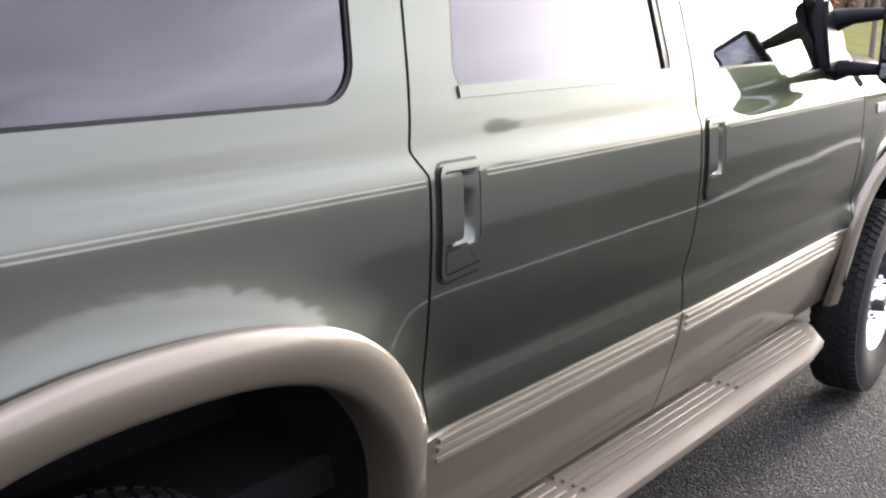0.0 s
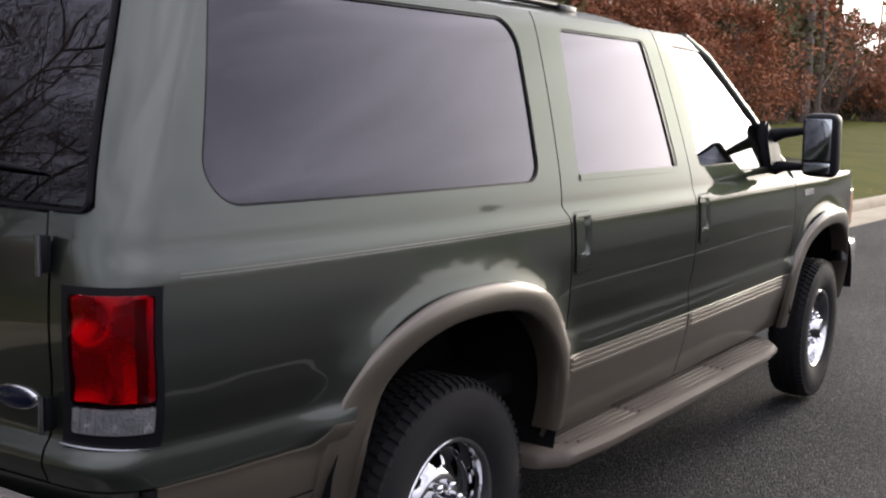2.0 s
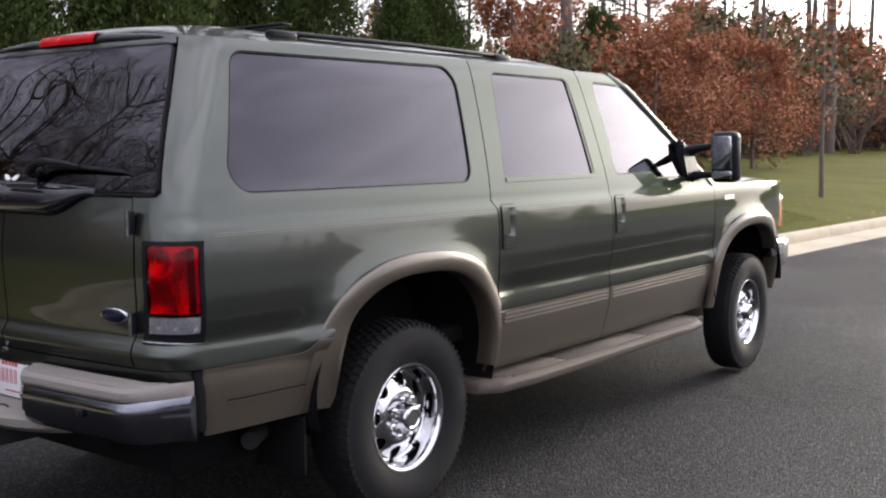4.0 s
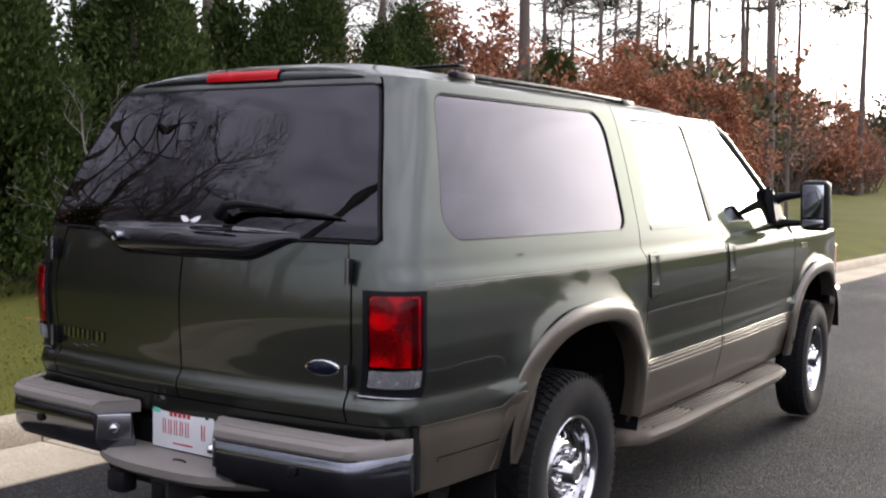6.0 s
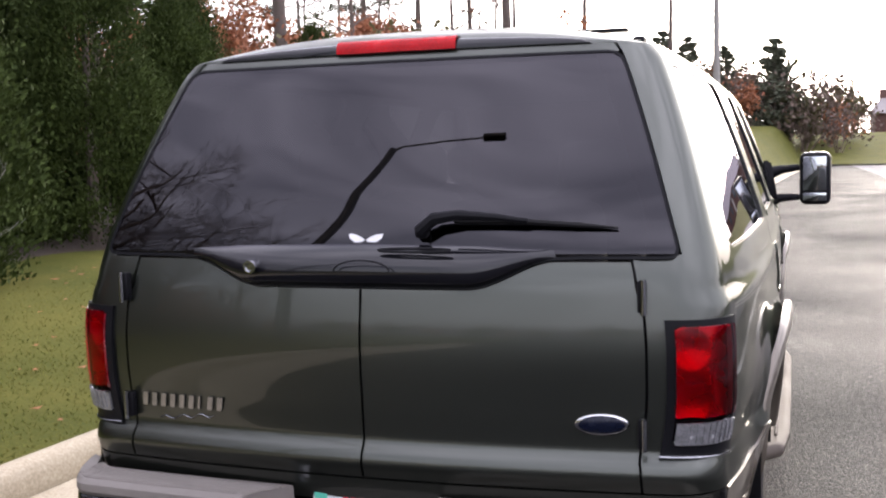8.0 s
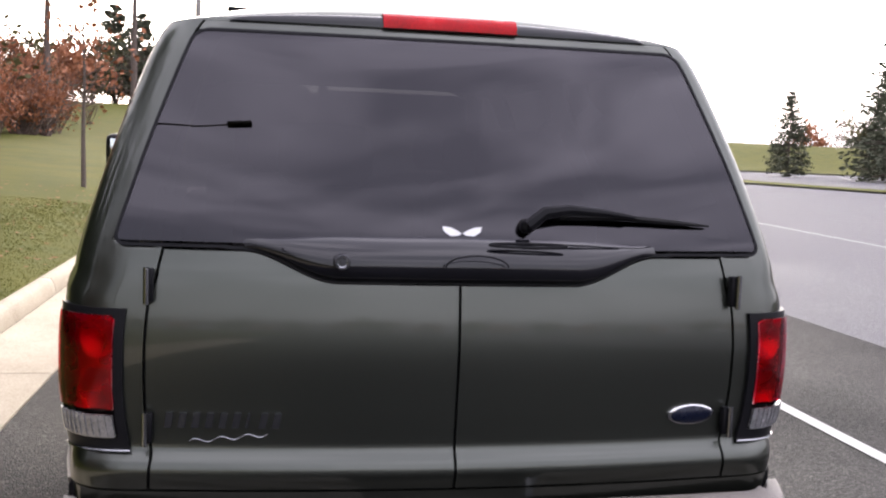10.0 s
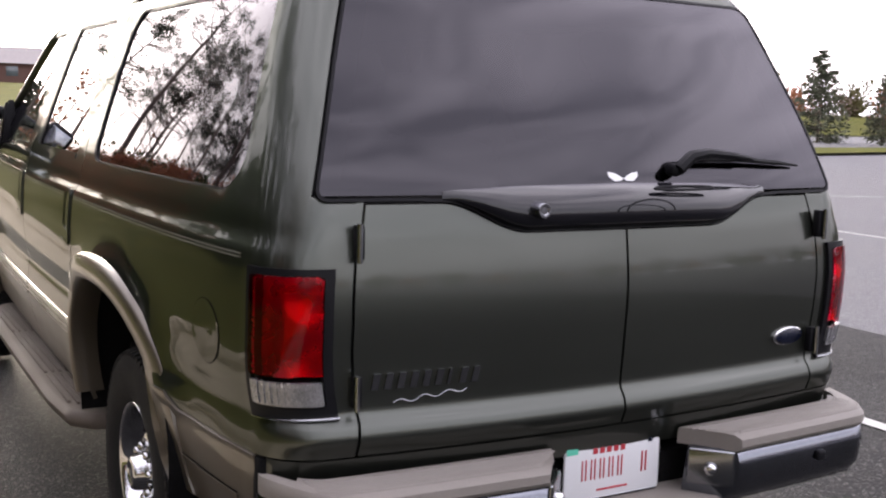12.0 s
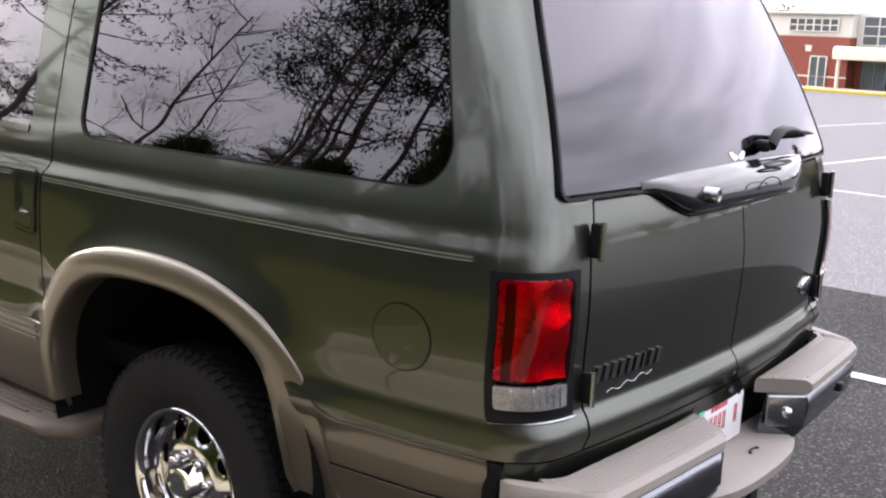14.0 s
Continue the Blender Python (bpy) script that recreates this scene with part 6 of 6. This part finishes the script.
for i, (x, y, s) in enumerate(((-9.0, -6.5, 0.85), (-11.5, -9.5, 0.95), (-8.5, -12.5, 0.85), (-13.0, -4.0, 0.9), (-15.0, -7.5, 1.05), (-17.0, -11.5, 1.1), (-13.5, -13.0, 1.0), (-19.0, -6.5, 1.1), (-21.0, -10.0, 1.2), (-16.5, -3.0, 1.0), (-18.5, -15.5, 1.1), (-13.5, 16.0, 0.85), (-15.5, 20.5, 1.0), (-12.8, 28.5, 0.9), (-12.5, 11.0, 0.72), (-11.5, 35.0, 0.9))):
    stand(fine if y < 0 else bare[i % 2], x, y, rng.uniform(0, 360), s, first=i == 0)["group"] = "trees behind"
for i, (x, y, s) in enumerate(((-10.2, -8.2, 0.9), (-12.2, -6.2, 1.0), (-10.0, -11.0, 0.9), (-14.5, -10.5, 1.1), (-16.0, -5.5, 1.15), (-9.8, -4.2, 0.75))):
    stand(fine, x, y, 47 * i, s)["group"] = "trees behind"
for i, (x, y, s) in enumerate(((-10.0, -2.4, 0.68), (-10.6, -5.2, 0.72), (-11.2, -8.0, 0.7), (-11.6, -10.8, 0.74))):
    stand(hind_kinds[i % 2], x, y, 77 * i, s)["group"] = "row of conifers"
broad = fir(16, 11.0, 4.8, 0.16, FIR, "broad dark pine on the bank with open boughs", 0.30, 0.62, 1.3)
stand(broad, -1.4, 108, 100, 1.0, z=float(hill_z(-1.4, 108)), first=True)["group"] = "far trees"
for x, y, s in ((-6.4, 112, 0.75), (-9.5, 106, 0.8), (-12.5, 110, 0.9), (3.2, 118, 0.4)):
    stand(broad, x, y, 37 * y, s, z=float(lawn_z(x, y)) if x < -1 else float(hill_z(x, y)))["group"] = "far trees"
# hazy russet and brown growth closing the wood behind its edge
wood = random.Random(23)
for i in range(26):
    y = 30 + 1.55 * i
    x = -11.5 - 0.03 * y - wood.uniform(0, 7)
    stand((beech[i % 2], rust, beech[(i + 1) % 2], brown, green)[i % 5], x, y, wood.uniform(0, 360), wood.uniform(0.62, 0.8) if i % 5 in (0, 2) else wood.uniform(1.5, 2.2))["group"] = "undergrowth"
# pines close behind the conifers, whose crowns show in the side panes
for x, y, s in ((-14.5, 2.5, 0.62), (-13.2, 6.5, 0.70), (-15.5, 9.5, 0.78), (-12.6, -1.5, 0.60), (-16.0, 14.5, 0.8), (-18.0, 5.0, 0.85)):
    stand(pines[int(y) % 3], x, y, wood.uniform(0, 360), s)["group"] = "trees of the wood"
# firs along the open side of the car park, mirrored in the flank
for i in range(5):
    a = radians(82 + 4.8 * i + wood.uniform(-1.5, 1.5))
    d = wood.uniform(62, 84)
    x, y = d * math.sin(a), d * math.cos(a)
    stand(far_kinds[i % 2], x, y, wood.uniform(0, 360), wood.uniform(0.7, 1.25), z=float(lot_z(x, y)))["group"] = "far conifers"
# woods round the rest of the car park
for i in range(70):
    a = radians(76 + i * 1.95 + rng.uniform(-1, 1))
    d = rng.uniform(120, 150)
    x, y = d * math.sin(a), d * math.cos(a)
    stand((far_brown, far_rust, far_brown, far_green)[i % 4], x, y, rng.uniform(0, 360), rng.uniform(2.6, 3.4), z=float(lot_z(x, y)))["group"] = "far wood"

# grass: single blades near the kerb
gr = random.Random(5)
v, f = [], []
for i in range(42000):
    y = gr.uniform(-3.0, 15.0)
    x = float(kerb_x(y)) - 0.17 - abs(gr.gauss(0, 1.7))
    if x < -6.4:
        continue
    z = float(lawn_z(x, y))
    h = gr.uniform(0.008, 0.024)
    a = gr.uniform(0, 2 * math.pi)
    dx, dy = math.cos(a) * 0.006, math.sin(a) * 0.006
    lx, ly = gr.uniform(-0.02, 0.02), gr.uniform(-0.02, 0.02)
    b = len(v)
    v += [(x - dx, y - dy, z - 0.004), (x + dx, y + dy, z - 0.004), (x + lx, y + ly, z + h)]
    f.append((b, b + 1, b + 2))
tagged(put("grass", mesh_of("grass", v, f, BLADES, smooth=False)), "short green and straw-coloured grass blades", "grass", kind="stuff")
v, f = [], []
for i in range(420):
    y = gr.uniform(-3.0, 18.0)
    x = float(kerb_x(y)) - 0.2 - gr.uniform(0, 4.5)
    p = Vector((x, y, float(lawn_z(x, y)) + 0.03))
    a, s = gr.uniform(0, 6.28), gr.uniform(0.02, 0.05)
    b = len(v)
    v += [p + Vector((math.cos(a), math.sin(a), 0.2)) * s, p + Vector((-math.sin(a), math.cos(a), 0.1)) * s * 0.6, p - Vector((math.cos(a), math.sin(a), -0.2)) * s, p + Vector((math.sin(a), -math.cos(a), 0)) * s * 0.6]
    f.append((b, b + 1, b + 2, b + 3))
tagged(put("fallen_leaves", mesh_of("fallen_leaves", v, f, BEECH, smooth=False)), "scattered brown fallen leaves on the lawn", "leaves", kind="stuff")

# ---------------------------------------------------------------- lamp posts, buildings and small things far off
post = thing("lamp_post", "pale grey concrete lamp post on the lawn", "lamp post", pose(-1.95, 38.5, float(lawn_z(-1.95, 38.5)) - 0.05))
tube("shaft", [(0, 0, 0), (0, 0, 9.5)], [0.16, 0.09], POLE, post, sides=12)
lamp = thing("street_lamp", "tall dark street lamp with a long thin arm behind the vehicle", "street lamp", pose(-5.5, -10.0, float(lawn_z(-5.5, -10.0)) - 0.05))
tube("shaft", [(0, 0, 0), (0, 0, 7.0), (0, 0, 13.6)], [0.17, 0.15, 0.12], POLE_DARK, lamp, sides=12)
tube("arm", [(0, 0, 13.5), (0.25, 0, 13.75), (1.5, 0.0, 13.9), (2.7, 0.0, 13.98)], [0.06, 0.035, 0.03, 0.03], POLE_DARK, lamp, sides=8)
part("lamp_head", block((2.6, -0.12, 13.92), (3.25, 0.12, 14.04), 0.04, 3), POLE_DARK, lamp)
tagged(part("drain_slab", block((-3.3, 31.4, 0.0), (float(kerb_x(32)) - 0.1, 33.4, float(lawn_z(-2.6, 32.4)) + 0.05), 0.02), CONCRETE), "white concrete drain slab beside the kerb", "slab")

# brick house on the bank
hz = float(hill_z(18, 140))
house = thing("brick_house", "single-storey brick house with a grey roof on the bank", "house", pose(0, 0, 0))
part("wall", block((9.8, 140, hz - 0.5), (34, 150, hz + 2.5), 0.02), BRICK_DARK, house)
bm = bmesh.new()
q = [bm.verts.new(c) for c in ((9.2, 139.4, hz + 2.45), (34.6, 139.4, hz + 2.45), (34.6, 150.6, hz + 2.45), (9.2, 150.6, hz + 2.45), (11.0, 145, hz + 4.7), (33, 145, hz + 4.7))]
for ids in ((0, 1, 5, 4), (1, 2, 5), (2, 3, 4, 5), (3, 0, 4), (3, 2, 1, 0)):
    bm.faces.new([q[i] for i in ids])
part("roof", bm, ROOFING, house, smooth=False)
part("chimney", block((10.6, 144.4, hz + 3.0), (11.8, 145.6, hz + 5.6), 0.02), BRICK_DARK, house)
for x0, x1, z0, z1, mat, nm in ((13.2, 15.4, 0.3, 2.2, STUCCO, "garage_door"), (18, 19.4, 0.9, 2.1, FAR_GLASS, "window"), (21.5, 22.6, 0.0, 2.1, STUCCO, "door"), (25, 26.4, 0.9, 2.1, FAR_GLASS, "window"), (29, 30.4, 0.9, 2.1, FAR_GLASS, "window")):
    part(nm, block((x0, 139.93, hz + z0), (x1, 140.1, hz + z1), 0.01), mat, house)

# school building across the lot: a brick wing, then the glazed entrance; local x along its front, z up
sch = thing("school_building", "two-storey red brick and cream school with blue entrance doors", "building", pose(77.9, 23.8, -1.45, 0, 0, -98) @ Matrix.Diagonal((1, 1, 0.93, 1)))


def far_box(name, a, b, mat, label="", bevel=0.02):
    return part(name, block(a, b, bevel, 1), mat, sch, label)


def far_window(x0, x1, z0, z1, y, cols, rows, mat, nm="window", label="dark window with pale bars"):
    far_box(nm, (x0, y - 0.05, z0), (x1, y + 0.15, z1), FAR_GLASS, label)
    for k in range(cols + 1):
        x = x0 + (x1 - x0) * k / cols
        far_box("window_frame" if nm == "window" else "door_frame", (x - 0.05, y - 0.12, z0), (x + 0.05, y - 0.03, z1), mat)
    for k in range(rows + 1):
        z = z0 + (z1 - z0) * k / rows
        far_box("window_frame" if nm == "window" else "door_frame", (x0, y - 0.11, z - 0.045), (x1, y - 0.04, z + 0.045), mat)


far_box("wall", (-7.6, 0, 0), (0, 14, 4.05), BRICK, "red brick wing")
far_box("upper_wall", (-6.9, 0.1, 4.05), (0, 14, 5.8), STUCCO, "cream upper wall")
far_box("roof_edge", (-7.1, -0.2, 5.8), (0.1, 14, 5.98), STUCCO, "pale roof edge")
far_box("white_band", (-7.6, -0.05, 0.85), (0, 0.08, 0.98), STUCCO, "cream stone band")
far_box("sign", (-3.4, -0.06, 2.85), (-2.9, 0.05, 3.35), STUCCO, "small white wall sign")
far_window(-4.9, -1.0, 4.45, 5.45, 0.06, 6, 2, STUCCO)
far_window(-2.9, -1.6, 0.1, 2.5, 0.0, 2, 1, STUCCO, "door", "dark side door")
far_window(-6.3, -5.1, 0.1, 2.5, 0.0, 2, 1, STUCCO, "door", "dark side door")
far_box("entrance_wall", (0, 1.2, 0), (26, 14, 3.0), BRICK, "red brick entrance wall")
far_box("entrance_upper", (0, 1.0, 3.0), (26, 14, 6.6), STUCCO, "cream upper entrance storey")
far_box("canopy", (-0.5, -1.6, 2.35), (26, 1.3, 3.35), STUCCO, "cream entrance canopy", 0.15)
for k in range(6):
    x0 = 0.5 + 4.0 * k
    far_window(x0, x0 + 3.5, 3.5, 5.7, 0.95, 3, 3, STUCCO)
for k in range(10):
    x0 = 0.7 + 2.5 * k
    far_window(x0, x0 + 1.75, 0.1, 2.25, 1.15, 2, 1, FAR_BLUE, "door", "blue-framed glazed entrance door")
for x in (-0.1, 5.5, 11.5, 17.5):
    v, f = tube_data([(x, -1.2, 0), (x, -1.2, 2.4)], [0.13, 0.13], 10)
    put("column", mesh_of("column", v, f, STUCCO), sch)
far_box("pavement", (-9, -4.2, -1.2), (30, 0, 0.12), CONCRETE, "pale pavement")
far_box("yellow_kerb", (-9, -4.3, -0.1), (30, -4.0, 0.14), YELLOW, "yellow painted kerb")
# orange barriers by the far grass
for i, (x, y) in enumerate(((58.0, 68.0), (59.3, 68.4), (60.8, 67.5))):
    b_ = thing("barrier", "orange and white striped traffic barrier on the grass", "barrier", pose(x, y, float(lot_z(x, y)) + 0.1, 0, 0, 30 * i))
    b_["group"] = "barriers"
    part("body", block((-0.35, -0.3, 0), (0.35, 0.3, 1.0), 0.08, 2), ORANGE, b_)
    part("band", block((-0.36, -0.31, 0.55), (0.36, 0.31, 0.72), 0.02, 1), WHITE, b_)
